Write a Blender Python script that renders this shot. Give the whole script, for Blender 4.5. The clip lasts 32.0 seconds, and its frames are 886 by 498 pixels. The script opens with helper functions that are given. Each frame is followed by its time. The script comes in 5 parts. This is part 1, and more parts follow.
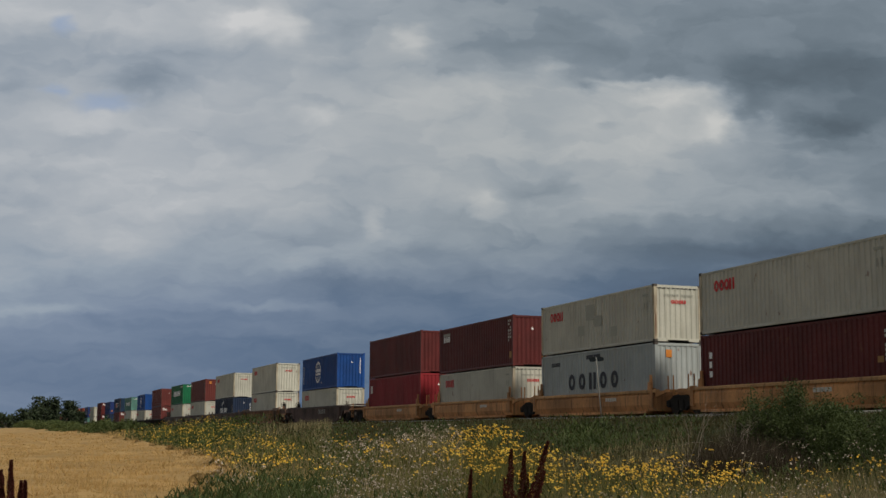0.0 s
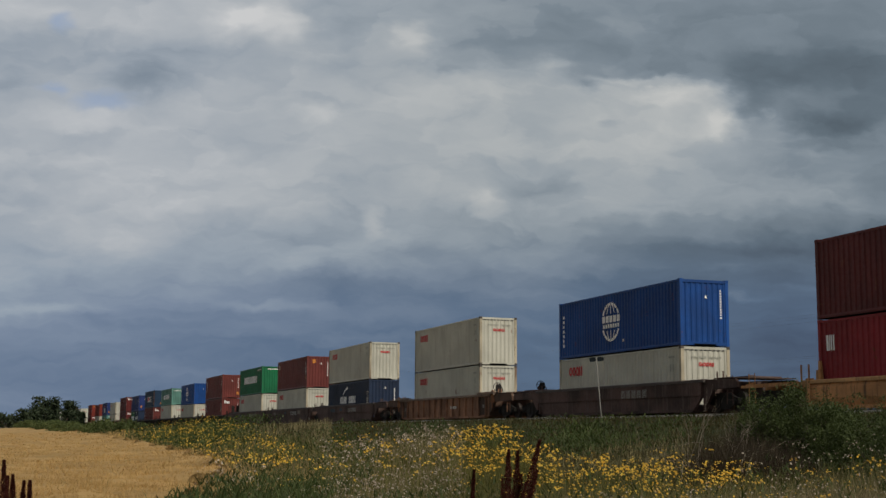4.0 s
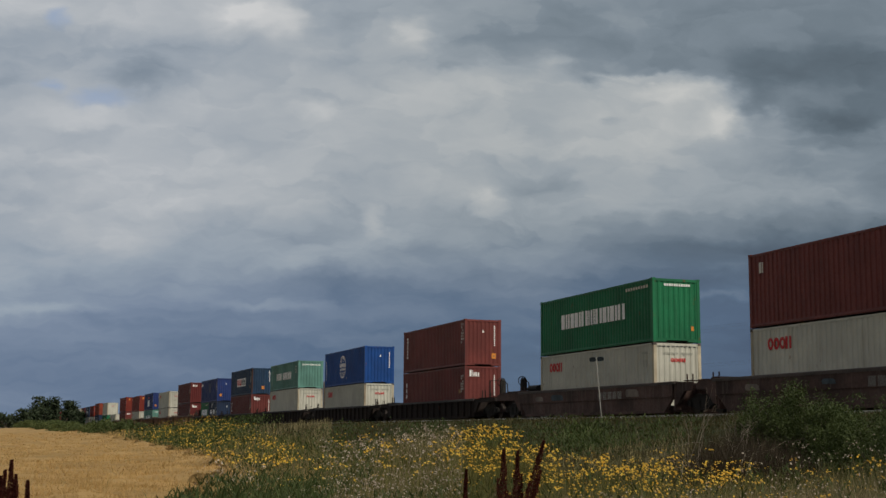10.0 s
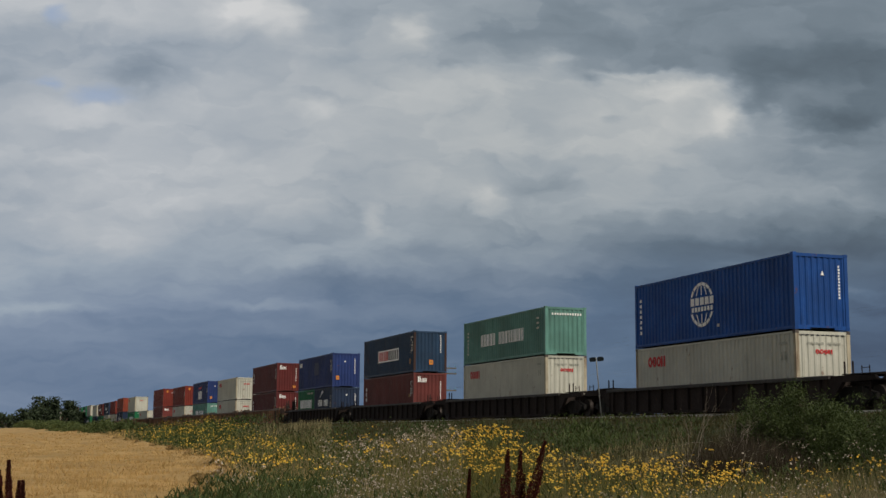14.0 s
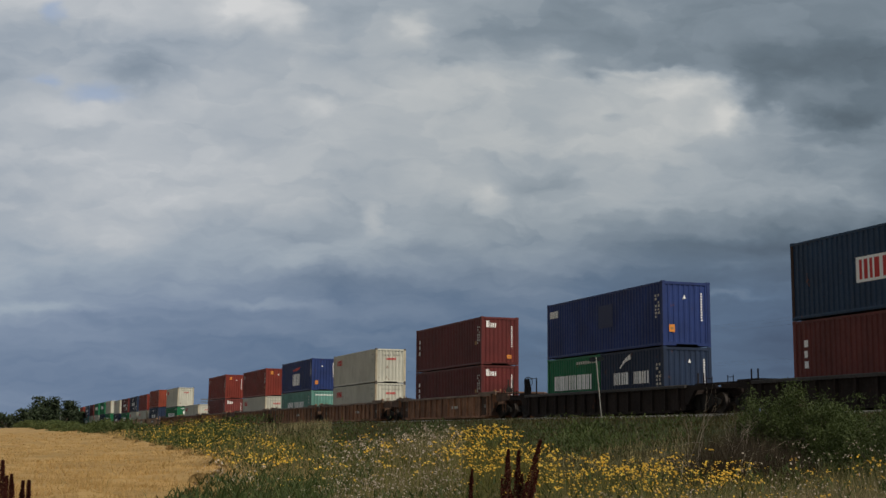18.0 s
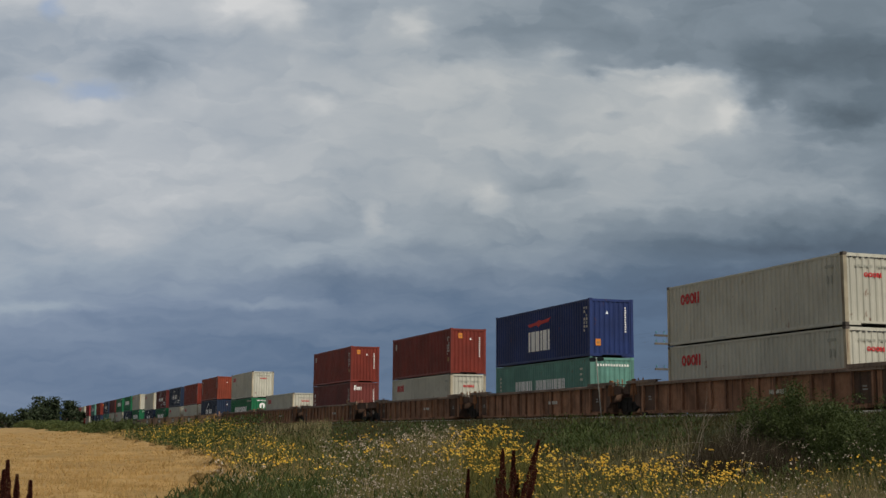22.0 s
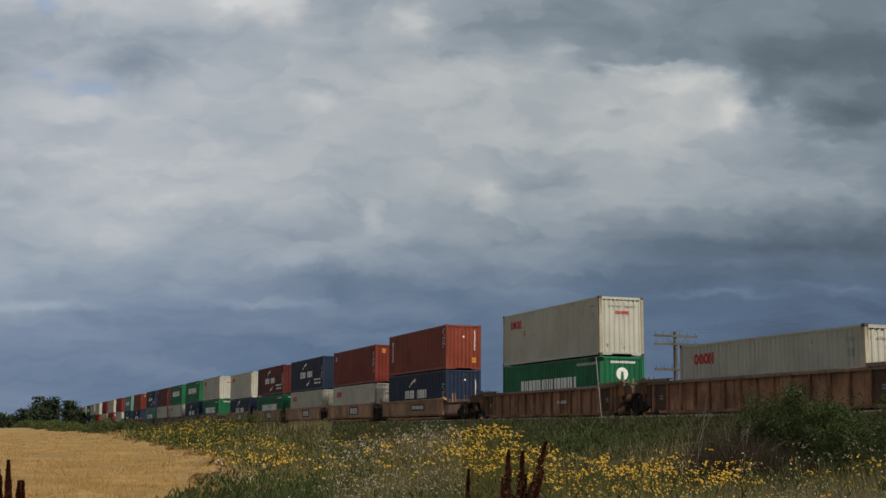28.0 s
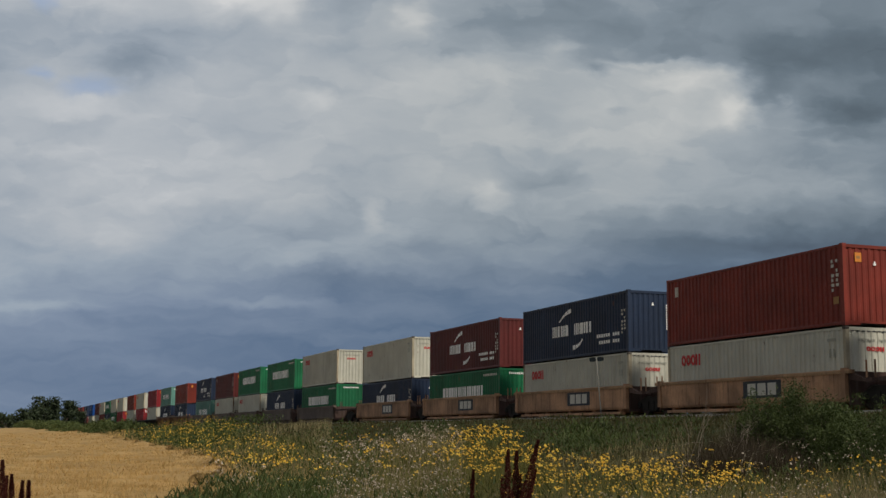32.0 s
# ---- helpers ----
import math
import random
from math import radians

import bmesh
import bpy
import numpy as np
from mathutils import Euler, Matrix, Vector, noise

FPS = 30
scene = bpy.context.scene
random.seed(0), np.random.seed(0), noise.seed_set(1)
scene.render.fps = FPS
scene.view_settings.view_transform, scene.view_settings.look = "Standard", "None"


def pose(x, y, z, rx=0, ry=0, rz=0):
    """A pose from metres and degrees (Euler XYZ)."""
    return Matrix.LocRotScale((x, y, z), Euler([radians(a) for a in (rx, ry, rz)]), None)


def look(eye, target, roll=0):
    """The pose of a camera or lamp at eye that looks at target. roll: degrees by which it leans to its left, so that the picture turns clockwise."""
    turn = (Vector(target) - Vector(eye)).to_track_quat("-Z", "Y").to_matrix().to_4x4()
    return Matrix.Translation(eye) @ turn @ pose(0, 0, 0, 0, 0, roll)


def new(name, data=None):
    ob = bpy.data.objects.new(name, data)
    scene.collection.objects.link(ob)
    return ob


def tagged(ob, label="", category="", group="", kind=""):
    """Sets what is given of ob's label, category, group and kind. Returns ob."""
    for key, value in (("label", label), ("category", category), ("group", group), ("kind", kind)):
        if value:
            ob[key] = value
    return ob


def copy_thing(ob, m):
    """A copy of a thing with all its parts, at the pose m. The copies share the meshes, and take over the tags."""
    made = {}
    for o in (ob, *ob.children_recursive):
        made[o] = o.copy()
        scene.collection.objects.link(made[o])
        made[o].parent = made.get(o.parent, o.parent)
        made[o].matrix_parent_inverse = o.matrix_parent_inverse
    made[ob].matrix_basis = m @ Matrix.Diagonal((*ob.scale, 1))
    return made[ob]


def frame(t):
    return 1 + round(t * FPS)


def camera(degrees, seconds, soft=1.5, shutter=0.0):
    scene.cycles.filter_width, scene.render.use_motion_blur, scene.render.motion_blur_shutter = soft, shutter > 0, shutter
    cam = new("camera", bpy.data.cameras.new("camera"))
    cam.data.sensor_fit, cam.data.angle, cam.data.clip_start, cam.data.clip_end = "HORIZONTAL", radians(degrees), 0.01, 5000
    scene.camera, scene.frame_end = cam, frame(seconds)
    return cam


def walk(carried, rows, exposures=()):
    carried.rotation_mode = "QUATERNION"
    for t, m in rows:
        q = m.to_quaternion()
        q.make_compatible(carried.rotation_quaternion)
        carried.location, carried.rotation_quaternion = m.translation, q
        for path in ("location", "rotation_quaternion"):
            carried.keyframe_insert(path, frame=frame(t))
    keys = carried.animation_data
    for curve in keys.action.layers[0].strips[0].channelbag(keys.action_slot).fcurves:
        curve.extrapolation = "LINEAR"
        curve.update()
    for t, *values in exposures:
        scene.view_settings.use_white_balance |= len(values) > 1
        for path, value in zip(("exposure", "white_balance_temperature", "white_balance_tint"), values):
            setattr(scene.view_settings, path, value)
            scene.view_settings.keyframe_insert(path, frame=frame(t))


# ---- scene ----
# The camera stands on a tripod in the verge, the railway runs along +Y at its right.
cam = camera(38.58, 32.0, soft=1.5, shutter=0.0)
EYE = (0.0, 0.0, 1.55)
STAND = look(EYE, (33.706, 93.031, 16.012), 0.404)
walk(cam, [(0.0, STAND), (32.0, STAND)], [(0.0, -0.07), (8.0, -0.07), (13.0, -0.01), (19.0, 0.05), (24.0, 0.02), (32.0, 0.02)])

RAIL = 2.47          # top of rail
TRACK = 29.34        # centre line of the track
SPEED = 14.008       # train, metres a second
FLOOR = 0.32         # well floor above the rail
scene.view_settings.exposure = 0.0


# ---- node helpers ----
def math_node(tree, op, a, b=0.0, clamp=False):
    n = tree.nodes.new("ShaderNodeMath")
    n.operation, n.use_clamp = op, clamp
    for k, value in enumerate((a, b)):
        if isinstance(value, (int, float)):
            n.inputs[k].default_value = value
        else:
            tree.links.new(value, n.inputs[k])
    return n.outputs[0]


def vec_node(tree, op, a, b=(0, 0, 0)):
    n = tree.nodes.new("ShaderNodeVectorMath")
    n.operation = op
    for k, value in enumerate((a, b)):
        if isinstance(value, (tuple, list)):
            n.inputs[k].default_value = value
        else:
            tree.links.new(value, n.inputs[k])
    return n.outputs["Value"] if op == "LENGTH" else n.outputs[0]


def noise_node(tree, vector, scale, detail=4.0, rough=0.55, distortion=0.0, colour=False):
    n = tree.nodes.new("ShaderNodeTexNoise")
    n.inputs["Scale"].default_value, n.inputs["Detail"].default_value = scale, detail
    n.inputs["Roughness"].default_value, n.inputs["Distortion"].default_value = rough, distortion
    if vector is not None:
        tree.links.new(vector, n.inputs["Vector"])
    return n.outputs["Color" if colour else "Fac"]


def ramp_node(tree, fac, stops):
    n = tree.nodes.new("ShaderNodeValToRGB")
    tree.links.new(fac, n.inputs[0])
    while len(n.color_ramp.elements) < len(stops):
        n.color_ramp.elements.new(0.5)
    for e, (at, c) in zip(n.color_ramp.elements, stops):
        e.position, e.color = at, (*c, 1)
    return n.outputs[0]


def mix_node(tree, fac, a, b, blend="MIX"):
    n = tree.nodes.new("ShaderNodeMix")
    n.data_type, n.blend_type = "RGBA", blend
    for sock, value in ((n.inputs[0], fac), (n.inputs[6], a), (n.inputs[7], b)):
        if isinstance(value, (int, float)):
            sock.default_value = value
        elif isinstance(value, tuple):
            sock.default_value = (*value, 1)
        else:
            tree.links.new(value, sock)
    return n.outputs[2]


def range_node(tree, value, a, b, c=0.0, d=1.0, smooth=True):
    n = tree.nodes.new("ShaderNodeMapRange")
    n.interpolation_type = "SMOOTHSTEP" if smooth else "LINEAR"
    tree.links.new(value, n.inputs[0])
    for k, x in enumerate((a, b, c, d)):
        n.inputs[k + 1].default_value = x
    return n.outputs[0]


# ---- world and sun ----
world = bpy.data.worlds.new("sky")
scene.world = world
world.use_nodes = True
wt = world.node_tree
sky = wt.nodes.new("ShaderNodeTexSky")
sky.sky_type, sky.sun_disc = "NISHITA", False
SUN_EL, SUN_AZ = 40.0, 158.0       # degrees; azimuth clockwise from +Y
sky.sun_elevation, sky.sun_rotation = radians(SUN_EL), radians(SUN_AZ)
sky_way = wt.nodes.new("ShaderNodeTexCoord").outputs["Generated"]
veil = range_node(wt, noise_node(wt, sky_way, 2.2, 6.0, 0.6), 0.25, 0.55, 0.55, 1.0)
overcast = mix_node(wt, veil, sky.outputs[0], (3.48, 3.55, 3.66))
wt.links.new(overcast, wt.nodes["Background"].inputs[0])
wt.nodes["Background"].inputs[1].default_value = 0.067

sun = new("sun", bpy.data.lights.new("sun", "SUN"))
sun.data.energy, sun.data.angle, sun.data.color = 2.6, radians(11), (1.0, 0.91, 0.77)
sun_from = Vector((math.sin(radians(SUN_AZ)) * math.cos(radians(SUN_EL)),
                   math.cos(radians(SUN_AZ)) * math.cos(radians(SUN_EL)), math.sin(radians(SUN_EL))))
sun.matrix_world = look(sun_from * 100, (0, 0, 0))


# ---- cloud layer: one far sheet that drifts towards the camera ----
HEADING = 17.0       # degrees clockwise from +Y


def cloud_material():
    m = bpy.data.materials.new("clouds")
    m.use_nodes = True
    t = m.node_tree
    t.nodes.clear()
    pos = t.nodes.new("ShaderNodeTexCoord").outputs["Object"]
    sep = t.nodes.new("ShaderNodeSeparateXYZ")
    t.links.new(pos, sep.inputs[0])
    # slopes across and up, in hundredths
    a = math_node(t, "MULTIPLY", math_node(t, "DIVIDE", sep.outputs[0], sep.outputs[1]), 100.0)
    e = math_node(t, "MULTIPLY", math_node(t, "DIVIDE", sep.outputs[2], sep.outputs[1]), 100.0)
    comb = t.nodes.new("ShaderNodeCombineXYZ")
    t.links.new(a, comb.inputs[0])
    t.links.new(e, comb.inputs[1])
    flat = comb.outputs[0]
    # torn edges: shift the lookup by two scales of noise
    stretch = vec_node(t, "MULTIPLY", flat, (1.0, 1.7, 1.0))
    big = vec_node(t, "SUBTRACT", noise_node(t, stretch, 0.11, 3.0, 0.6, colour=True), (0.5, 0.5, 0.5))
    fine = vec_node(t, "SUBTRACT", noise_node(t, stretch, 0.42, 3.5, 0.55, colour=True), (0.5, 0.5, 0.5))
    shift = vec_node(t, "ADD", vec_node(t, "MULTIPLY", big, (4.2, 2.6, 0)), vec_node(t, "MULTIPLY", fine, (2.6, 1.7, 0)))
    place = vec_node(t, "ADD", flat, shift)
    torn = t.nodes.new("ShaderNodeSeparateXYZ")
    t.links.new(place, torn.inputs[0])
    across = range_node(t, torn.outputs[0], -36.0, 48.0, smooth=False)
    # broad tones: one ramp a height, blended upwards
    tone, below = None, None
    for up, tones in SKY_TONES:
        row = ramp_node(t, across, [((at + 36.0) / 84.0, (v, v, v)) for at, v in zip(ACROSS, tones)])
        tone = row if tone is None else mix_node(t, range_node(t, torn.outputs[1], below, up), tone, row)
        below = up

    def clump(total, at, size, amount):
        away = vec_node(t, "LENGTH", vec_node(t, "MULTIPLY", vec_node(t, "SUBTRACT", place, (*at, 0)), (1 / size[0], 1 / size[1], 0)))
        return math_node(t, "ADD", total, range_node(t, away, 0.0, 1.35, amount, 0.0))

    for row in CLUMPS:
        tone = clump(tone, row[0], row[1], row[2])
    for at, size, amount in EDGES_A + EDGES_B:
        away = vec_node(t, "LENGTH", vec_node(t, "MULTIPLY", vec_node(t, "SUBTRACT", place, (*at, 0)), (1 / size[0], 1 / size[1], 0)))
        tone = math_node(t, "ADD", tone, range_node(t, away, 0.35, 1.25, amount, 0.0))
    # billows, flattened towards the horizon
    puff = noise_node(t, vec_node(t, "MULTIPLY", place, (0.62, 1.45, 1.0)), 0.20, 5.0, 0.50, 0.4)
    wisps = noise_node(t, vec_node(t, "MULTIPLY", place, (0.28, 2.0, 1.0)), 0.25, 4.0, 0.55, 0.2)
    puff = math_node(t, "MULTIPLY", math_node(t, "SUBTRACT", puff, 0.5), range_node(t, e, 6.0, 18.0, 0.07, 0.21))
    wisps = math_node(t, "MULTIPLY", math_node(t, "SUBTRACT", wisps, 0.5), range_node(t, e, 8.0, 24.0, 0.17, 0.06))
    tone = math_node(t, "ADD", tone, math_node(t, "ADD", puff, wisps))
    # torn edges where one bank of cloud passes before another
    bank = noise_node(t, vec_node(t, "MULTIPLY", place, (0.6, 1.4, 1.0)), 0.17, 5.5, 0.50, 0.5)
    edge = math_node(t, "MULTIPLY", range_node(t, bank, 0.465, 0.535, -0.014, 0.014), range_node(t, e, 8.0, 20.0, 0.15, 1.0))
    tone = math_node(t, "ADD", tone, edge)
    high = ramp_node(t, tone, [(0.25, (0.072, 0.095, 0.118)), (0.40, (0.130, 0.168, 0.203)), (0.52, (0.210, 0.255, 0.298)),
                               (0.62, (0.320, 0.362, 0.397)), (0.72, (0.440, 0.465, 0.475)), (0.86, (0.62, 0.62, 0.60))])
    low = ramp_node(t, tone, [(0.25, (0.060, 0.085, 0.136)), (0.40, (0.104, 0.156, 0.238)), (0.52, (0.205, 0.258, 0.335)),
                              (0.62, (0.310, 0.365, 0.415)), (0.72, (0.440, 0.465, 0.475)), (0.86, (0.62, 0.62, 0.60))])
    colour = mix_node(t, range_node(t, e, 9.0, 19.0), low, high)
    colour = mix_node(t, range_node(t, a, 14.0, -22.0, 0.0, 1.0), colour, (0.985, 1.0, 1.055), "MULTIPLY")
    gap = None
    for at, size in BLUE_GAPS:
        away = vec_node(t, "LENGTH", vec_node(t, "MULTIPLY", vec_node(t, "SUBTRACT", place, (*at, 0)), (1 / size[0], 1 / size[1], 0)))
        g = range_node(t, away, 0.0, 1.35, 0.55, 0.0)
        gap = g if gap is None else math_node(t, "MAXIMUM", gap, g)
    colour = mix_node(t, gap, colour, (0.26, 0.36, 0.55))
    glow = t.nodes.new("ShaderNodeEmission")
    t.links.new(colour, glow.inputs[0])
    glow.inputs[1].default_value = 1.0
    out = t.nodes.new("ShaderNodeOutputMaterial")
    t.links.new(glow.outputs[0], out.inputs[0])
    return m


def cloud_sheet():
    """A shallow dome, 400 m up ahead and down at the horizon, seen from below."""
    verts, faces, nx, ny = [], [], 40, 60
    for j in range(ny + 1):
        y = 700 + 3800 * j / ny
        for i in range(nx + 1):
            x = y * (-0.62 + 1.24 * i / nx)
            d = math.hypot(x, y) / 4350
            verts.append((x, y, 400 * (1 - d ** 2) if d < 1 else -400 * (d - 1)))
    for j in range(ny):
        for i in range(nx):
            k = j * (nx + 1) + i
            faces.append((k, k + nx + 1, k + nx + 2, k + 1))
    me = bpy.data.meshes.new("clouds")
    me.from_pydata(verts, [], faces)
    me.materials.append(cloud_material())
    ob = new("backdrop", me)
    return tagged(ob, "broken grey and white cloud layer over blue-grey horizon haze", "sky", kind="structure")


# where the sky is lighter or darker: slope across and up, half widths, amount
CLUMPS_A = [
    ((-9.5, 33.8), (5.4, 1.9), 0.060), ((-11.4, 34.0), (2.7, 1.1), 0.068), ((2.7, 32.3), (2.1, 1.6), 0.095),
    ((-17.2, 30.8), (4.0, 1.8), -0.034), ((14.1, 30.2), (2.2, 1.0), 0.068), ((23.9, 28.6), (5.4, 1.3), 0.095),
    ((28.5, 26.1), (2.2, 2.2), 0.108), ((19.7, 29.5), (2.7, 0.5), 0.068), ((-4.8, 26.1), (2.7, 0.9), 0.081),
    ((-15.4, 18.5), (4.5, 1.1), 0.041), ((-21.0, 15.0), (3.6, 1.3), 0.070), ((8.5, 18.9), (2.2, 1.6), 0.068),
    ((-0.5, 17.3), (1.2, 1.5), 0.068), ((-25.0, 25.0), (3.1, 1.1), 0.054), ((37.0, 11.4), (8.9, 0.4), 0.050),
]
CLUMPS_B = [
    ((35.8, 30.3), (7.6, 2.7), -0.068), ((31.4, 26.8), (1.8, 3.1), -0.081), ((17.3, 29.0), (1.6, 0.5), -0.081),
    ((9.4, 32.1), (4.5, 1.3), -0.041), ((-19.6, 28.1), (3.8, 2.5), -0.060), ((-29.9, 28.1), (1.9, 1.6), -0.054),
    ((-3.1, 32.3), (1.6, 2.2), -0.027), ((31.0, 15.1), (11.6, 1.2), -0.068), ((-15.2, 14.6), (2.7, 1.6), -0.041),
    ((-5.0, 16.4), (4.0, 1.1), -0.034), ((38.4, 24.1), (4.5, 1.1), -0.068), ((37.5, 25.8), (4.0, 1.3), -0.068),
    ((13.1, 19.9), (4.5, 1.2), -0.054), ((4.9, 14.7), (5.4, 1.0), -0.041), ((-26.4, 9.5), (7.1, 0.7), 0.068),
]
CLUMPS_C = [
    ((-22.0, 8.8), (2.7, 0.7), -0.034), ((-7.6, 10.0), (5.4, 0.5), 0.054), ((-3.5, 30.6), (3.6, 0.7), -0.013),
    ((5.7, 29.6), (2.7, 0.6), -0.054), ((-12.4, 23.1), (6.2, 1.0), -0.021), ((-27.4, 20.5), (5.4, 0.9), -0.021),
    ((23.3, 21.0), (5.4, 1.3), -0.041), ((19.2, 25.9), (1.3, 0.4), -0.054), ((11.8, 32.6), (7.6, 2.0), -0.030),
    ((22.1, 31.7), (6.7, 1.5), -0.036), ((30.6, 30.4), (3.1, 2.0), -0.060), ((38.0, 26.5), (5.4, 2.0), -0.070),
    ((10.4, 27.6), (6.7, 1.6), 0.030), ((17.3, 26.5), (5.4, 1.6), 0.040), ((24.4, 27.6), (4.9, 1.4), 0.050),
]
CLUMPS_D = [
    ((-26.3, 33.1), (2.7, 1.8), 0.030), ((-1.6, 28.0), (5.4, 1.3), 0.030), ((-28.2, 34.0), (3.1, 1.8), 0.050),
    ((-7.2, 33.4), (2.0, 1.3), 0.040), ((-20.4, 33.3), (2.7, 1.8), 0.040), ((27.2, 11.0), (6.2, 0.4), 0.050),
    ((36.0, 12.0), (6.2, 0.4), 0.070),
]
# clouds with a firmer edge
EDGES_A = [
    ((-20.0, 28.7), (3.2, 2.2), -0.040), ((-9.5, 34.0), (4.1, 1.5), 0.045), ((2.4, 32.8), (1.6, 1.3), 0.045),
    ((-5.4, 33.4), (1.3, 2.2), -0.025), ((-23.4, 32.7), (2.2, 1.6), 0.025), ((-16.8, 19.9), (8.5, 0.4), -0.016),
    ((-15.4, 18.2), (5.1, 0.7), 0.024), ((-0.8, 17.1), (1.2, 1.4), 0.026), ((-5.1, 17.6), (2.9, 1.2), -0.016),
    ((-24.6, 16.1), (5.3, 0.5), 0.016),
]
EDGES_B = [
    ((17.1, 29.7), (2.6, 1.0), -0.028), ((22.0, 29.5), (3.8, 0.4), 0.045), ((28.4, 25.9), (1.0, 1.1), 0.045),
    ((29.6, 28.0), (2.3, 2.0), -0.035), ((36.3, 31.0), (8.2, 1.9), -0.022), ((37.5, 26.1), (4.0, 1.2), -0.032),
    ((37.9, 23.5), (4.3, 0.5), 0.036), ((14.6, 30.6), (1.2, 0.7), 0.030),
    ((32.4, 26.8), (0.8, 0.5), 0.050),
]
CLUMPS = CLUMPS_A + CLUMPS_B + CLUMPS_C + CLUMPS_D
BLUE_GAPS = [
    ((-26.3, 33.1), (1.3, 1.1)), ((-22.8, 26.5), (3.0, 0.8)), ((-26.7, 27.5), (1.5, 0.5)),
]
ACROSS = (-30.1, -21.2, -12.3, -3.3, 5.8, 15.0, 24.2, 33.6, 41.5)
SKY_TONES = [
    (5.7, (0.47, 0.45, 0.43, 0.415, 0.41, 0.395, 0.36, 0.315, 0.30)),
    (11.0, (0.61, 0.56, 0.51, 0.465, 0.44, 0.415, 0.38, 0.335, 0.33)),
    (15.1, (0.66, 0.68, 0.63, 0.61, 0.58, 0.52, 0.43, 0.38, 0.36)),
    (19.7, (0.70, 0.73, 0.73, 0.67, 0.66, 0.64, 0.63, 0.56, 0.51)),
    (24.9, (0.69, 0.71, 0.69, 0.69, 0.68, 0.71, 0.71, 0.57, 0.50)),
    (28.2, (0.67, 0.66, 0.68, 0.68, 0.67, 0.67, 0.66, 0.52, 0.43)),
    (30.8, (0.64, 0.63, 0.67, 0.65, 0.62, 0.55, 0.51, 0.44, 0.41)),
    (34.4, (0.73, 0.71, 0.73, 0.64, 0.58, 0.54, 0.52, 0.48, 0.49)),
]


# ---- materials ----
MATS = {}


def surface(name, base, rough=0.6, metal=0.0, scale=3.0, vary=0.25, bump=0.15, grime=None, streak=0.0, rust=0.0, random_tint=0.0, gloss=0.5):
    """A worn surface: base colour with two scales of variation, streaks that run down, spots of rust."""
    if name in MATS:
        return MATS[name]
    m = bpy.data.materials.new(name)
    m.use_nodes = True
    t = m.node_tree
    bsdf = t.nodes["Principled BSDF"]
    pos = t.nodes.new("ShaderNodeTexCoord").outputs["Object"]
    info = t.nodes.new("ShaderNodeObjectInfo")
    turn = t.nodes.new("ShaderNodeCombineXYZ")
    for k in range(3):
        t.links.new(math_node(t, "MULTIPLY", info.outputs["Random"], 37.0 + 11.0 * k), turn.inputs[k])
    shift = vec_node(t, "ADD", pos, turn.outputs[0])
    coarse = noise_node(t, shift, scale * 0.3, 3.0, 0.6)
    fine = noise_node(t, shift, scale * 6.0, 5.0, 0.6)
    dark = tuple(c * (1 - vary) for c in base)
    light = tuple(min(1.0, c * (1 + vary)) for c in base)
    colour = mix_node(t, range_node(t, coarse, 0.3, 0.7), dark, light)
    colour = mix_node(t, math_node(t, "MULTIPLY", range_node(t, fine, 0.35, 0.75), 0.35), colour, dark)
    if streak:
        run = noise_node(t, vec_node(t, "MULTIPLY", shift, (2.0, 2.0, 0.12)), 3.0, 4.0, 0.6)
        soil = grime or tuple(c * 0.45 for c in base)
        colour = mix_node(t, math_node(t, "MULTIPLY", range_node(t, run, 0.5, 0.72), streak), colour, soil)
    if rust:
        spots = noise_node(t, vec_node(t, "MULTIPLY", shift, (1.0, 1.0, 0.5)), 2.3, 8.0, 0.7)
        colour = mix_node(t, math_node(t, "MULTIPLY", range_node(t, spots, 0.62, 0.70), rust), colour, (0.16, 0.055, 0.02))
    if random_tint:
        tint = range_node(t, info.outputs["Random"], 0.0, 1.0, 1 - random_tint, 1 + random_tint, smooth=False)
        hsv = t.nodes.new("ShaderNodeHueSaturation")
        t.links.new(colour, hsv.inputs["Color"])
        t.links.new(tint, hsv.inputs["Value"])
        colour = hsv.outputs[0]
    t.links.new(colour, bsdf.inputs["Base Color"])
    t.links.new(range_node(t, fine, 0.3, 0.7, rough - 0.08, min(1.0, rough + 0.1)), bsdf.inputs["Roughness"])
    bsdf.inputs["Metallic"].default_value = metal
    bsdf.inputs["Specular IOR Level"].default_value = gloss
    if bump:
        b = t.nodes.new("ShaderNodeBump")
        b.inputs["Strength"].default_value, b.inputs["Distance"].default_value = bump, 0.02
        t.links.new(fine, b.inputs["Height"])
        t.links.new(b.outputs[0], bsdf.inputs["Normal"])
    MATS[name] = m
    return m


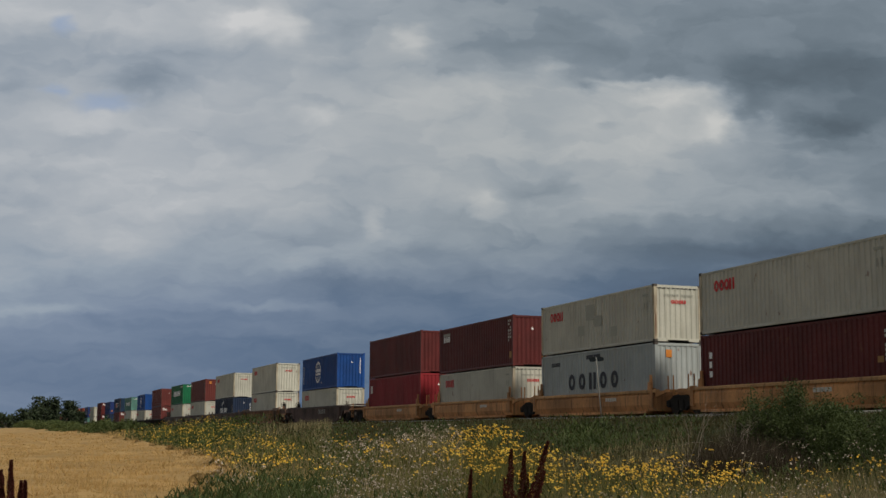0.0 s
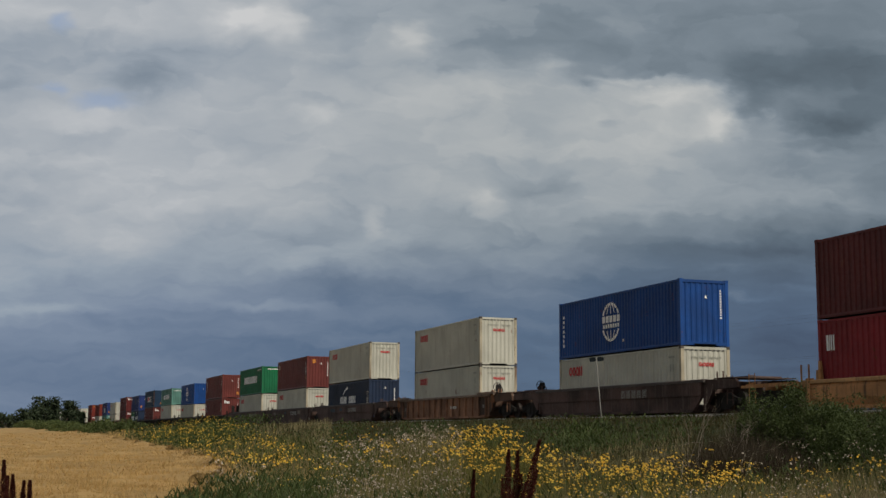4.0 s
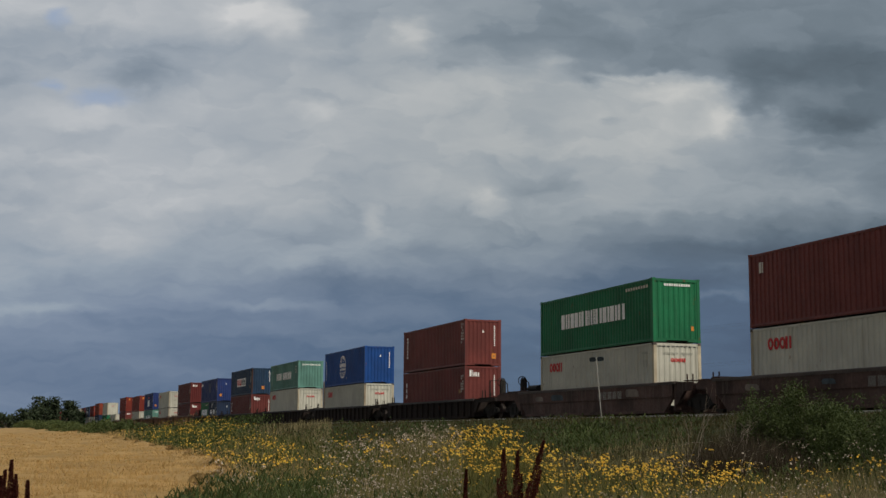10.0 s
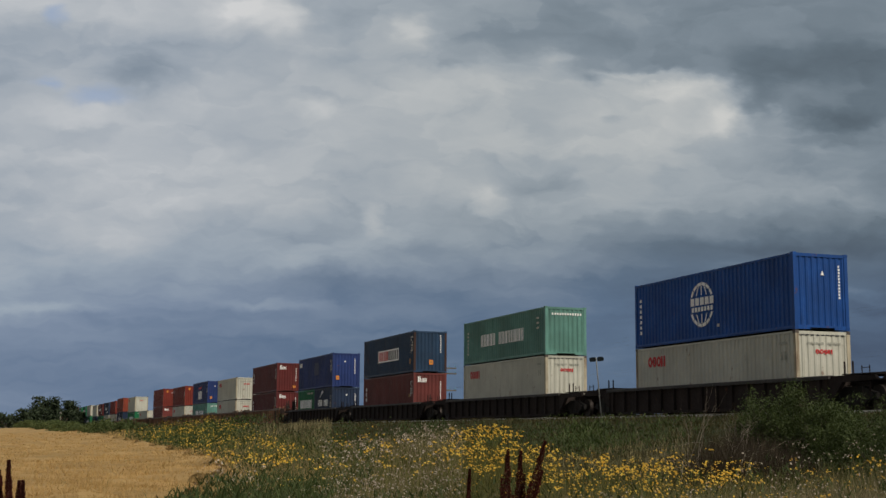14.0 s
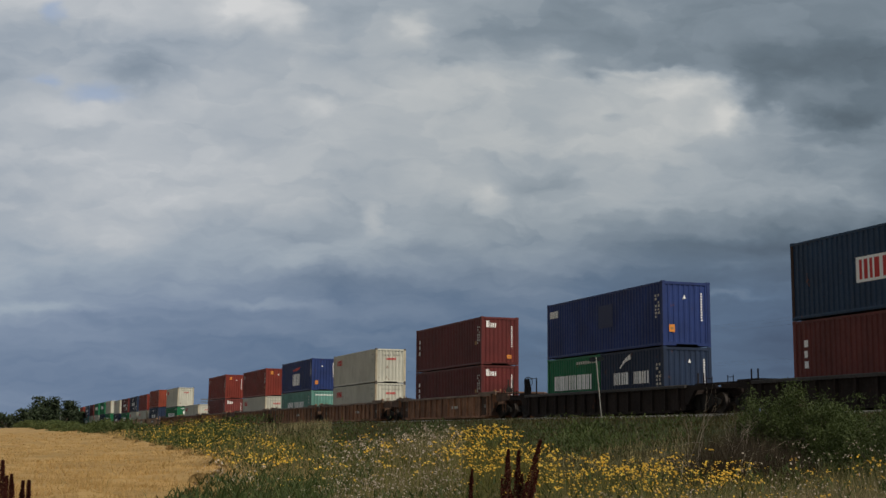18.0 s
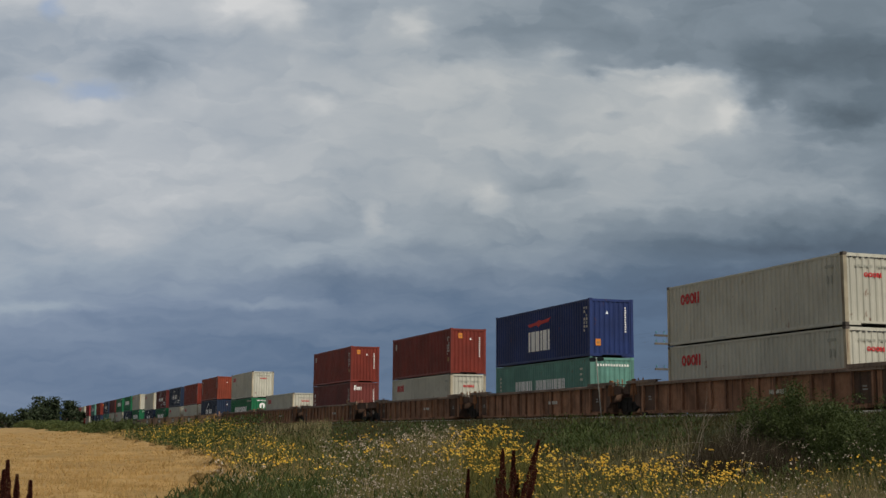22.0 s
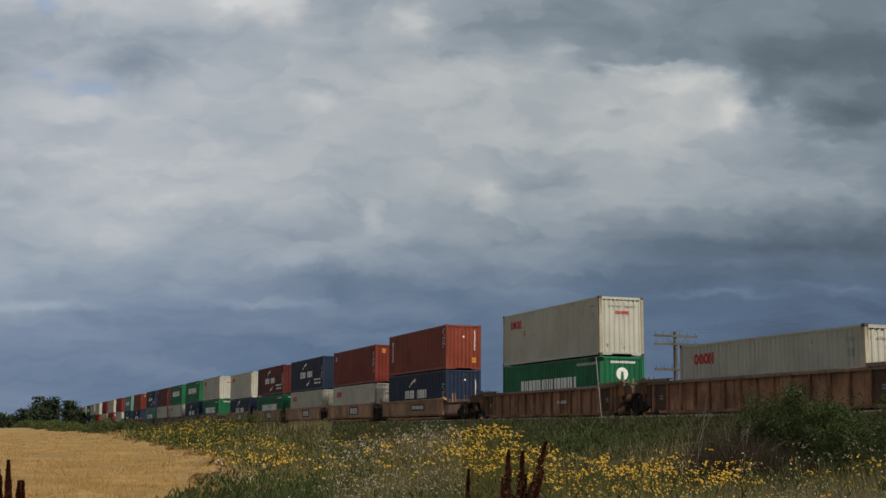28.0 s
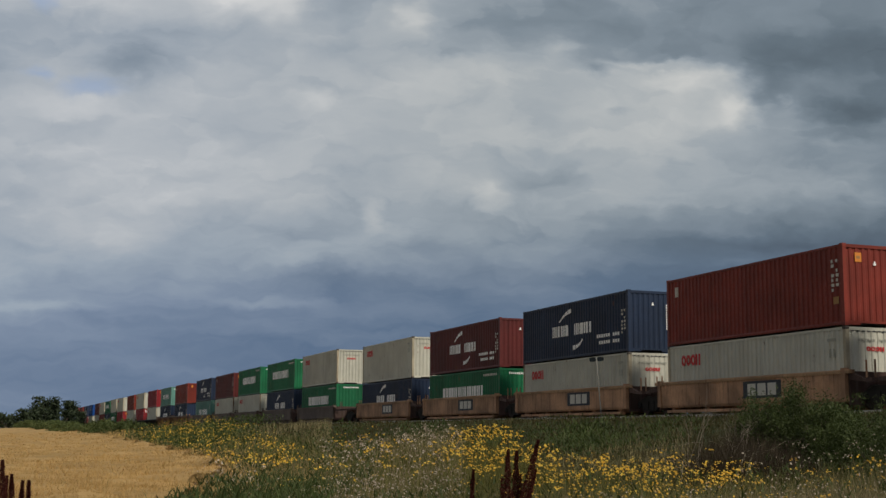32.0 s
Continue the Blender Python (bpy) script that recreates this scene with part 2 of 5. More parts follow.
def leafy(name, one, two, rough=0.6, through_light=0.25):
    """Leaves, stalks and petals: each piece takes its own shade between two colours."""
    if name in MATS:
        return MATS[name]
    m = bpy.data.materials.new(name)
    m.use_nodes = True
    t = m.node_tree
    bsdf = t.nodes["Principled BSDF"]
    geo = t.nodes.new("ShaderNodeNewGeometry")
    colour = mix_node(t, geo.outputs["Random Per Island"], one, two)
    pos = t.nodes.new("ShaderNodeTexCoord").outputs["Object"]
    patch = noise_node(t, pos, 0.35, 3.0, 0.6)
    colour = mix_node(t, math_node(t, "MULTIPLY", range_node(t, patch, 0.35, 0.7), 0.5), colour, tuple(c * 0.55 for c in one))
    t.links.new(colour, bsdf.inputs["Base Color"])
    bsdf.inputs["Roughness"].default_value = rough
    bsdf.inputs["Specular IOR Level"].default_value = 0.25
    thin = t.nodes.new("ShaderNodeBsdfTranslucent")
    t.links.new(colour, thin.inputs[0])
    both = t.nodes.new("ShaderNodeMixShader")
    both.inputs[0].default_value = through_light
    t.links.new(bsdf.outputs[0], both.inputs[1])
    t.links.new(thin.outputs[0], both.inputs[2])
    t.links.new(both.outputs[0], t.nodes["Material Output"].inputs[0])
    MATS[name] = m
    return m


PAINT = {
    "cream": (0.545, 0.545, 0.475), "red": (0.200, 0.028, 0.018), "oxide": (0.150, 0.033, 0.029), "maroon": (0.110, 0.016, 0.016), "crimson": (0.27, 0.018, 0.026),
    "green": (0.007, 0.150, 0.062), "navy": (0.012, 0.027, 0.066), "blue": (0.004, 0.066, 0.29), "teal": (0.12, 0.285, 0.245),
    "pale grey": (0.40, 0.445, 0.45), "indigo": (0.013, 0.034, 0.150), "slate blue": (0.014, 0.045, 0.100), "orange red": (0.235, 0.045, 0.023),
}


def paint(colour, worn=0.5):
    pale = colour in ("cream", "pale grey")
    return surface("container paint " + colour, PAINT[colour], 0.52, 0.0, 1.6, 0.12 if pale else 0.22, 0.12,
                   grime=(0.27, 0.25, 0.19) if pale else None, streak=0.35 if pale else 0.45, rust=0.75 if worn else 0.3,
                   random_tint=0.08 if pale else 0.10, gloss=0.45 if pale else 0.34)


def mark_paint(colour):
    tones = {"white": (0.95, 0.96, 0.96), "red": (0.55, 0.02, 0.025), "dark": (0.020, 0.026, 0.040), "grey": (0.33, 0.32, 0.29),
             "orange": (0.72, 0.25, 0.03), "scarlet": (0.55, 0.03, 0.03), "pale": (0.62, 0.60, 0.54), "dark green": (0.006, 0.15, 0.055), "patch": (0.36, 0.37, 0.32), "ochre": (0.36, 0.19, 0.06), "night": (0.010, 0.022, 0.085)}
    return surface("marking " + colour, tones[colour], 0.6, 0.0, 8.0, 0.05, 0.0)


WORN_POST = surface("worn cream post paint", (0.47, 0.42, 0.31), 0.65, 0.0, 2.4, 0.3, 0.2, grime=(0.13, 0.055, 0.022), streak=1.0, rust=0.9, random_tint=0.15)
RUSTY_POST = surface("rusty dark post paint", (0.045, 0.020, 0.016), 0.8, 0.0, 2.4, 0.3, 0.2, rust=0.7)
CASTING = surface("worn casting steel", (0.10, 0.085, 0.075), 0.7, 0.3, 6.0, 0.3, 0.2, rust=0.6)
STEEL_DARK = surface("dark running gear steel", (0.018, 0.016, 0.014), 0.8, 0.2, 5.0, 0.35, 0.3, rust=0.3)
TREAD = surface("bright wheel steel", (0.055, 0.045, 0.040), 0.6, 0.5, 9.0, 0.2, 0.1)
WAGON = {
    "tan": surface("faded tan wagon paint", (0.46, 0.262, 0.150), 0.75, 0.0, 1.8, 0.42, 0.25, grime=(0.10, 0.055, 0.035), streak=0.85, rust=0.85, random_tint=0.12),
    "yellow": surface("dirty yellow wagon paint", (0.58, 0.285, 0.112), 0.75, 0.0, 1.4, 0.35, 0.2, grime=(0.07, 0.042, 0.026), streak=0.8, rust=0.7, random_tint=0.12),
    "rust": surface("rusty brown wagon paint", (0.33, 0.168, 0.098), 0.85, 0.0, 2.2, 0.45, 0.3, grime=(0.065, 0.042, 0.032), streak=0.9, rust=0.75, random_tint=0.15),
    "black": surface("sooty black wagon paint", (0.027, 0.020, 0.018), 0.85, 0.0, 1.6, 0.3, 0.2, grime=(0.06, 0.045, 0.036), streak=0.35, rust=0.3, gloss=0.2, random_tint=0.15),
    "brown": surface("dark brown wagon paint", (0.086, 0.051, 0.043), 0.75, 0.0, 1.6, 0.5, 0.2, gloss=0.3, grime=(0.15, 0.12, 0.105), streak=0.5, rust=0.4, random_tint=0.15),
    "grey": surface("dusty grey brown wagon paint", (0.105, 0.075, 0.062), 0.7, 0.0, 1.6, 0.3, 0.2, grime=(0.04, 0.03, 0.025), streak=0.6, rust=0.5, random_tint=0.15),
}


CHORD = {
    "tan": surface("dusty tan wagon edge", (0.40, 0.245, 0.135), 0.8, 0.0, 1.4, 0.3, 0.2, grime=(0.10, 0.06, 0.04), streak=0.6, rust=0.6),
    "yellow": surface("dusty yellow wagon edge", (0.60, 0.34, 0.15), 0.8, 0.0, 1.4, 0.3, 0.2, grime=(0.09, 0.05, 0.03), streak=0.5, rust=0.7),
    "rust": surface("dusty brown wagon edge", (0.27, 0.195, 0.15), 0.85, 0.0, 1.6, 0.35, 0.3, grime=(0.08, 0.045, 0.03), streak=0.6, rust=0.6),
    "black": surface("dusty black wagon edge", (0.050, 0.045, 0.043), 0.75, 0.0, 1.6, 0.3, 0.2, grime=(0.09, 0.07, 0.06), streak=0.4, rust=0.4),
    "brown": surface("dusty dark brown wagon edge", (0.085, 0.066, 0.060), 0.75, 0.0, 1.6, 0.3, 0.2, grime=(0.04, 0.03, 0.028), streak=0.5, rust=0.5),
    "grey": surface("dusty grey wagon edge", (0.14, 0.105, 0.085), 0.8, 0.0, 1.6, 0.3, 0.2, grime=(0.06, 0.045, 0.035), streak=0.6, rust=0.5),
}


# darker brown for the ends of the rust wagons
DARK_END = surface("dark rusty wagon end", (0.110, 0.064, 0.044), 0.9, 0.0, 2.0, 0.45, 0.3, grime=(0.025, 0.019, 0.016), streak=0.7, rust=0.6)
FADED = (surface("faded tan patch", (0.19, 0.155, 0.13), 0.85, 0.0, 3.0, 0.4, 0.1, streak=0.6), surface("faded blue patch", (0.055, 0.075, 0.09), 0.85, 0.0, 3.0, 0.4, 0.1, streak=0.6),
         surface("faded white patch", (0.27, 0.26, 0.245), 0.85, 0.0, 3.0, 0.35, 0.1, grime=(0.10, 0.085, 0.075), streak=0.8))
ORANGE_RUST = surface("orange flaking rust", (0.27, 0.115, 0.048), 0.9, 0.0, 3.0, 0.45, 0.4, grime=(0.06, 0.03, 0.02), streak=0.6, rust=0.5)


# ---- mesh helpers ----
def box(bm, x0, x1, y0, y1, z0, z1, taper=0.0):
    """A box; taper pulls the upper edge in along y."""
    v = [bm.verts.new(p) for p in ((x0, y0, z0), (x1, y0, z0), (x1, y1, z0), (x0, y1, z0),
                                   (x0, y0 + taper, z1), (x1, y0 + taper, z1), (x1, y1 - taper, z1), (x0, y1 - taper, z1))]
    for f in ((3, 2, 1, 0), (4, 5, 6, 7), (0, 1, 5, 4), (1, 2, 6, 5), (2, 3, 7, 6), (3, 0, 4, 7)):
        bm.faces.new([v[k] for k in f])


def prism(bm, outline, axis, a, b):
    """An outline in two axes drawn out along the third, from a to b."""
    def at(p, s):
        return (s, p[0], p[1]) if axis == "x" else (p[0], s, p[1]) if axis == "y" else (p[0], p[1], s)
    lo, hi = [bm.verts.new(at(p, a)) for p in outline], [bm.verts.new(at(p, b)) for p in outline]
    n = len(outline)
    for k in range(n):
        bm.faces.new((lo[k], lo[(k + 1) % n], hi[(k + 1) % n], hi[k]))
    bm.faces.new(lo[::-1])
    bm.faces.new(hi)


def ring_of(n, r, cx=0.0, cy=0.0, start=0.0):
    return [(cx + r * math.cos(start + 2 * math.pi * k / n), cy + r * math.sin(start + 2 * math.pi * k / n)) for k in range(n)]


def tube(bm, points, radius, sides=6):
    """A round bar through points; radius a number or one a point."""
    rings = []
    for k, p in enumerate(points):
        p = Vector(p)
        ahead = Vector(points[min(k + 1, len(points) - 1)]) - Vector(points[max(k - 1, 0)])
        q = ahead.to_track_quat("Z", "Y")
        r = radius[k] if isinstance(radius, (list, tuple)) else radius
        rings.append([bm.verts.new(p + q @ Vector((r * math.cos(2 * math.pi * i / sides), r * math.sin(2 * math.pi * i / sides), 0))) for i in range(sides)])
    for a, b in zip(rings, rings[1:]):
        for i in range(sides):
            bm.faces.new((a[i], a[(i + 1) % sides], b[(i + 1) % sides], b[i]))
    bm.faces.new(rings[0][::-1])
    bm.faces.new(rings[-1])


MESHES = {}


def mesh_of(key, draw, material):
    """The mesh that draw(bm) makes, made once for each key and material."""
    k = (key, material.name)
    if k not in MESHES:
        bm = bmesh.new()
        draw(bm)
        bmesh.ops.recalc_face_normals(bm, faces=bm.faces)
        me = bpy.data.meshes.new(str(key if isinstance(key, str) else key[0]))
        bm.to_mesh(me)
        bm.free()
        me.materials.append(material)
        MESHES[k] = me
    return MESHES[k]


def part(name, key, draw, material, parent, label="", at=None):
    ob = new(name, mesh_of(key, draw, material))
    ob.parent = parent
    if at is not None:
        ob.matrix_basis = at
    if label:
        ob["label"] = label
    return ob


# ---- containers ----
WIDE = 2.438
STD, HIGH = 2.591, 2.896


def corrugated(bm, length, z0, z1, pitch=0.28, deep=0.038, back=0.06):
    """A trapezoid sheet along y, its outer crests at x = 0, with a flat inner skin."""
    n = max(4, round(length / pitch))
    step = length / n
    line = []
    for k in range(n):
        y = -length / 2 + k * step
        line += [(y, 0.0), (y + 0.36 * step, 0.0), (y + 0.5 * step, deep), (y + 0.86 * step, deep)]
    line.append((length / 2, 0.0))
    lo, hi = [bm.verts.new((x, y, z0)) for y, x in line], [bm.verts.new((x, y, z1)) for y, x in line]
    for k in range(len(line) - 1):
        bm.faces.new((lo[k], lo[k + 1], hi[k + 1], hi[k]))
    b = [bm.verts.new(p) for p in ((back, -length / 2, z0), (back, length / 2, z0), (back, length / 2, z1), (back, -length / 2, z1))]
    bm.faces.new(b)


def blocks(bm, count, width, high, gap=0.24, break_at=None):
    """A row of plain blocks in the y-z plane, thin in x, that reads as a painted mark."""
    step = width / count
    for k in range(count):
        if break_at is not None and k == break_at:
            continue
        y0 = -width / 2 + k * step + step * gap / 2
        y1 = y0 + step * (1 - gap)
        box(bm, -0.004, 0.003, y0, y1, -high / 2, high / 2)


def glyph(bm, shape, w, h):
    """A few plain upright bars or a ring, of the size and weight of a painted letter."""
    if shape == 4:
        ring = ring_of(12, 0.5, start=0.2618)
        for i, p in enumerate(ring):
            q = ring[(i + 1) % 12]
            prism(bm, [(p[0] * w, p[1] * h), (q[0] * w, q[1] * h), (q[0] * w * 0.42, q[1] * h * 0.5), (p[0] * w * 0.42, p[1] * h * 0.5)], "x", -0.004, 0.003)
        return
    for y0, y1 in BARS[shape]:
        box(bm, -0.004, 0.003, y0 * w, y1 * w, -h / 2, h / 2)


BARS = (((-0.5, -0.22), (-0.06, 0.5)), ((-0.5, -0.14), (0.14, 0.5)), ((-0.5, 0.06), (0.22, 0.5)), ((-0.5, -0.30), (-0.13, 0.13), (0.30, 0.5)))


def glyph_at(bm, shape, w, h, y, z):
    """A figure set off from the origin, for marks of several figures."""
    keep = set(bm.verts)
    glyph(bm, shape, w, h)
    for v in bm.verts:
        if v not in keep:
            v.co.y += y
            v.co.z += z


def column(bm, count, high, wide, gap=0.4):
    step = high / count
    for k in range(count):
        z = -high / 2 + k * step
        box(bm, -0.004, 0.003, -wide / 2 * (0.7 if k % 3 == 1 else 1.0), wide / 2, z, z + step * (1 - gap))


def globe(bm, r):
    """Broken rings with a band of blocks across."""
    for k in range(16):
        if k in (0, 7, 8, 15):
            continue
        a0, a1 = 2 * math.pi * (k + 0.08) / 16, 2 * math.pi * (k + 0.92) / 16
        prism(bm, [(r * math.cos(a0), r * math.sin(a0)), (r * math.cos(a1), r * math.sin(a1)),
                   (0.86 * r * math.cos(a1), 0.86 * r * math.sin(a1)), (0.86 * r * math.cos(a0), 0.86 * r * math.sin(a0))], "x", -0.004, 0.003)
    for s in (-1, 1):
        for y in (-0.42, 0.0, 0.42):
            prism(bm, [(y * r - 0.03, s * 0.42 * r), (y * r + 0.03, s * 0.42 * r), (y * r * 0.55 + 0.03, s * 0.84 * r), (y * r * 0.55 - 0.03, s * 0.84 * r)], "x", -0.004, 0.003)
    for k in range(5):
        y = r * (-0.98 + 0.4 * k)
        box(bm, -0.004, 0.003, y, y + 0.3 * r, -0.02 * r, 0.32 * r)
    for k in range(7):
        y = r * (-0.9 + 0.26 * k)
        box(bm, -0.004, 0.003, y, y + 0.17 * r, -0.3 * r, -0.1 * r)


def swoosh(bm, start, bend, end):
    """A curved stroke in four pieces that widens towards its end."""
    def at(u):
        return ((1 - u) ** 2 * start[0] + 2 * u * (1 - u) * bend[0] + u * u * end[0], (1 - u) ** 2 * start[1] + 2 * u * (1 - u) * bend[1] + u * u * end[1])
    for k in range(4):
        (y0, z0), (y1, z1) = at((k + 0.05) / 4), at((k + 0.9) / 4)
        long = math.hypot(y1 - y0, z1 - z0)
        w = 0.045 + 0.022 * k
        ny, nz = -(z1 - z0) / long * w, (y1 - y0) / long * w
        prism(bm, [(y0 - ny, z0 - nz), (y1 - ny, z1 - nz), (y1 + ny, z1 + nz), (y0 + ny, z0 + nz)], "x", -0.004, 0.003)


def wings(bm, w, h):
    prism(bm, [(w / 2, -h * 0.02), (w * 0.42, -h * 0.36), (w * 0.10, -h * 0.22), (w * 0.02, -h / 2), (-w * 0.06, -h * 0.2), (-w * 0.40, -h * 0.05), (-w / 2, h * 0.42), (-w * 0.12, h * 0.20), (0.0, h * 0.34), (w * 0.14, h * 0.12)], "x", -0.004, 0.003)


def plate(bm, wide, high):
    box(bm, -0.004, 0.003, -wide / 2, wide / 2, -high / 2, high / 2)


def container(colour, high, length=12.192, style="plain", worn=False):
    """A steel freight box on its base centre, long along y; the seen side is -x, the leading end -y."""
    ob = new("shipping_container")
    p = paint(colour)
    hw, hl = WIDE / 2, length / 2
    k = (colour, round(high, 3), round(length, 2))
    for s, turn in ((-1, 0), (1, 180)):
        part("side_panel", ("side_panel", high, length), lambda bm: corrugated(bm, length - 0.30, 0.15, high - 0.10), p, ob, at=pose(s * (hw - 0.016), 0, 0, 0, 0, turn))
        part("end_panel", ("end_panel", high), lambda bm: corrugated(bm, WIDE - 0.28, 0.17, high - 0.14, 0.27, 0.032), p, ob, at=pose(0, s * (hl - 0.03), 0, 0, 0, 90 if s < 0 else -90))
        part("bottom_rail", ("bottom_rail", length), lambda bm: prism(bm, [(-0.03, 0.03), (0.03, 0.03), (0.03, 0.15), (-0.02, 0.15), (-0.035, 0.10)], "y", -hl + 0.15, hl - 0.15), p, ob, at=pose(s * (hw - 0.04), 0, 0, 0, 0, turn))
        part("top_rail", ("top_rail", high, length), lambda bm: box(bm, -0.03, 0.04, -hl + 0.15, hl - 0.15, high - 0.115, high - 0.03), p, ob, at=pose(s * (hw - 0.035), 0, 0, 0, 0, turn))
        part("end_sill", "end_sill", lambda bm: [box(bm, -hw + 0.15, -0.55, -0.04, 0.04, 0.02, 0.17), box(bm, -0.55, 0.55, -0.04, 0.04, 0.09, 0.17), box(bm, 0.55, hw - 0.15, -0.04, 0.04, 0.02, 0.17)], p, ob, at=pose(0, s * (hl - 0.05), 0, 0, 0, turn))
        part("end_header", ("end_header", high), lambda bm: box(bm, -hw + 0.15, hw - 0.15, -0.04, 0.04, high - 0.15, high - 0.03), p, ob, at=pose(0, s * (hl - 0.05), 0, 0, 0, turn))
        for e in (-1, 1):
            part("corner_post", ("corner_post", high), lambda bm: box(bm, -0.075, 0.075, -0.08, 0.08, 0.115, high - 0.115), WORN_POST if colour == "cream" else RUSTY_POST if colour == "slate blue" else p, ob, at=pose(s * (hw - 0.082), e * (hl - 0.085), 0))
            for z in (0.0, high - 0.118):
                part("corner_casting", "corner_casting", lambda bm: prism(bm, [(-0.078, 0), (0.078, 0), (0.082, 0.02), (0.082, 0.098), (0.078, 0.118), (-0.078, 0.118), (-0.082, 0.098), (-0.082, 0.02)], "y", -0.089, 0.089),
                     p if colour not in ("cream", "pale grey") else CASTING, ob, at=pose(s * (hw - 0.082), e * (hl - 0.089), z))
    part("roof", ("roof", length, high), lambda bm: [box(bm, -hw + 0.07, hw - 0.07, -hl + 0.1, hl - 0.1, high - 0.075, high - 0.045)] + [box(bm, -hw + 0.12, hw - 0.12, -hl + 0.5 + 0.6 * i, -hl + 0.8 + 0.6 * i, high - 0.045, high - 0.022) for i in range(int((length - 1.0) / 0.6))], p, ob)
    part("underframe", ("underframe", length), lambda bm: box(bm, -hw + 0.07, hw - 0.07, -hl + 0.1, hl - 0.1, 0.05, 0.16), STEEL_DARK, ob)

    def mark(name, key, draw, tone, y, z, label=""):
        o = part(name, key, draw, mark_paint(tone), ob, label, pose(-hw + 0.008, y, z))
        if name in ("lettering", "vent"):
            o["kind"] = "stuff"

    def end_mark(name, key, draw, tone, x, z, label=""):
        o = part(name, key, draw, mark_paint(tone), ob, label, pose(x, -hl + 0.02, z, 0, 0, 90))
        if name in ("lettering", "vent"):
            o["kind"] = "stuff"
    def letters(count, width, tall, tone, y, z, gap=0.14, skip=None, order=(0, 2, 1, 3)):
        """A painted word: one part for each plain block of it."""
        step = width / count
        for i in range(count):
            if i != skip:
                w, shape = round(step * (1 - gap), 3), order[i % len(order)]
                part("letter", ("letter", shape, w, tall), lambda bm: glyph(bm, shape, w, tall), mark_paint(tone), ob, "", pose(-hw + 0.008, y + width / 2 - (i + 0.5) * step, z))

    back, front = hl, -hl        # +y is the trailing end

    def number(z, tall=1.3, x=0.77):
        end_mark("lettering", ("lettering", "upright", tall), lambda bm: column(bm, 11, tall, 0.085), "white", x, z)

    def triangle(x, z):
        end_mark("sticker", ("sticker", "hazard"), lambda bm: prism(bm, [(-0.075, -0.08), (0.075, -0.08), (0, 0.09)], "x", -0.004, 0.003), "white", x, z, "small white triangular sticker")

    def square(x, z, w=0.28, h=0.33):
        end_mark("sticker", ("sticker", "square", w), lambda bm: [box(bm, -0.004, 0.003, -w / 2, w / 2, -h / 2, h / 2)], "orange", x, z, "orange square sticker")
        end_mark("lettering", ("lettering", "on sticker", w), lambda bm: [box(bm, -0.007, -0.004, -w * 0.28, w * 0.28, -h * 0.16, h * 0.14)], "ochre", x, z)

    def side_data(z, tall=1.3, tone="pale"):
        mark("lettering", ("lettering", "upright pair", tall), lambda bm: [box(bm, -0.004, 0.003, y - 0.05 * (1 + k % 2), y + 0.05, -tall / 2 + tall * (k + 0.15) / 7, -tall / 2 + tall * (k + 0.8) / 7) for y in (-0.13, 0.13) for k in range(7) if (k + (y > 0)) % 5], tone, front + 0.5, z)

    if style == "cream":
        mark("logo", ("logo", "row"), lambda bm: [glyph_at(bm, g, 0.36, 0.47, 0.57 - 0.38 * i, 0.0) for i, g in enumerate((4, 4, 4, 1))], "red", back - 1.9, high - 0.67, "red painted logo")
        end_mark("logo", ("logo", "end"), lambda bm: [glyph_at(bm, g, 0.18, 0.17, 0.285 - 0.19 * i, 0.0) for i, g in enumerate((4, 4, 4, 1))], "red", 0.03, high - 0.78, "red painted logo")
        end_mark("lettering", ("lettering", "line"), lambda bm: blocks(bm, 12, 1.5, 0.09, 0.3, 5), "patch", 0.05, high - 0.48)
        mark("lettering", ("lettering", "number"), lambda bm: [box(bm, -0.004, 0.003, -0.3, 0.2, 0.22, 0.32), box(bm, -0.004, 0.003, -0.2, -0.12, -0.35, -0.05), box(bm, -0.004, 0.003, 0.02, 0.1, -0.35, -0.05)], "patch", front + 0.85, high - 0.72)
        # nine small dark dashes just below the end header
        end_mark("vent", "vent", lambda bm: blocks(bm, 9, 2.0, 0.045, 0.45), "dark", 0.0, high - 0.165)
        if worn:
            for y, z, w, h in ((0.3, 1.85, 0.9, 0.75), (-0.55, 1.35, 0.8, 0.5), (1.3, 1.0, 0.7, 0.5), (-2.2, 0.75, 0.6, 0.45)):
                mark("repair_patch", ("repair_patch", w), lambda bm: plate(bm, w, h), "patch", y, z, "greyer repair patch")
    elif style in ("green", "green badge"):
        letters(9, min(6.98, length * 0.71), 0.74, "white", 0.02, high * 0.55 if high > 2.7 else high * 0.50, 0.10, None, (0, 2, 0, 1, 3, 1, 0, 0, 1))
        end_mark("lettering", ("lettering", "top"), lambda bm: blocks(bm, 11, 1.37, 0.11, 0.35), "white", 0.05, high - 0.30)
        mark("lettering", ("lettering", "number"), lambda bm: blocks(bm, 9, 2.2, 0.13, 0.4), "pale", front + 1.5, high - 0.35)
        if style == "green":
            end_mark("sticker", "sticker", lambda bm: plate(bm, 0.13, 0.20), "orange", 0.81, 0.64, "small orange sticker")
        else:
            end_mark("badge", "badge", lambda bm: [prism(bm, ring_of(16, 0.32), "x", -0.004, 0.003)], "white", 0.0, 1.72, "round white emblem")
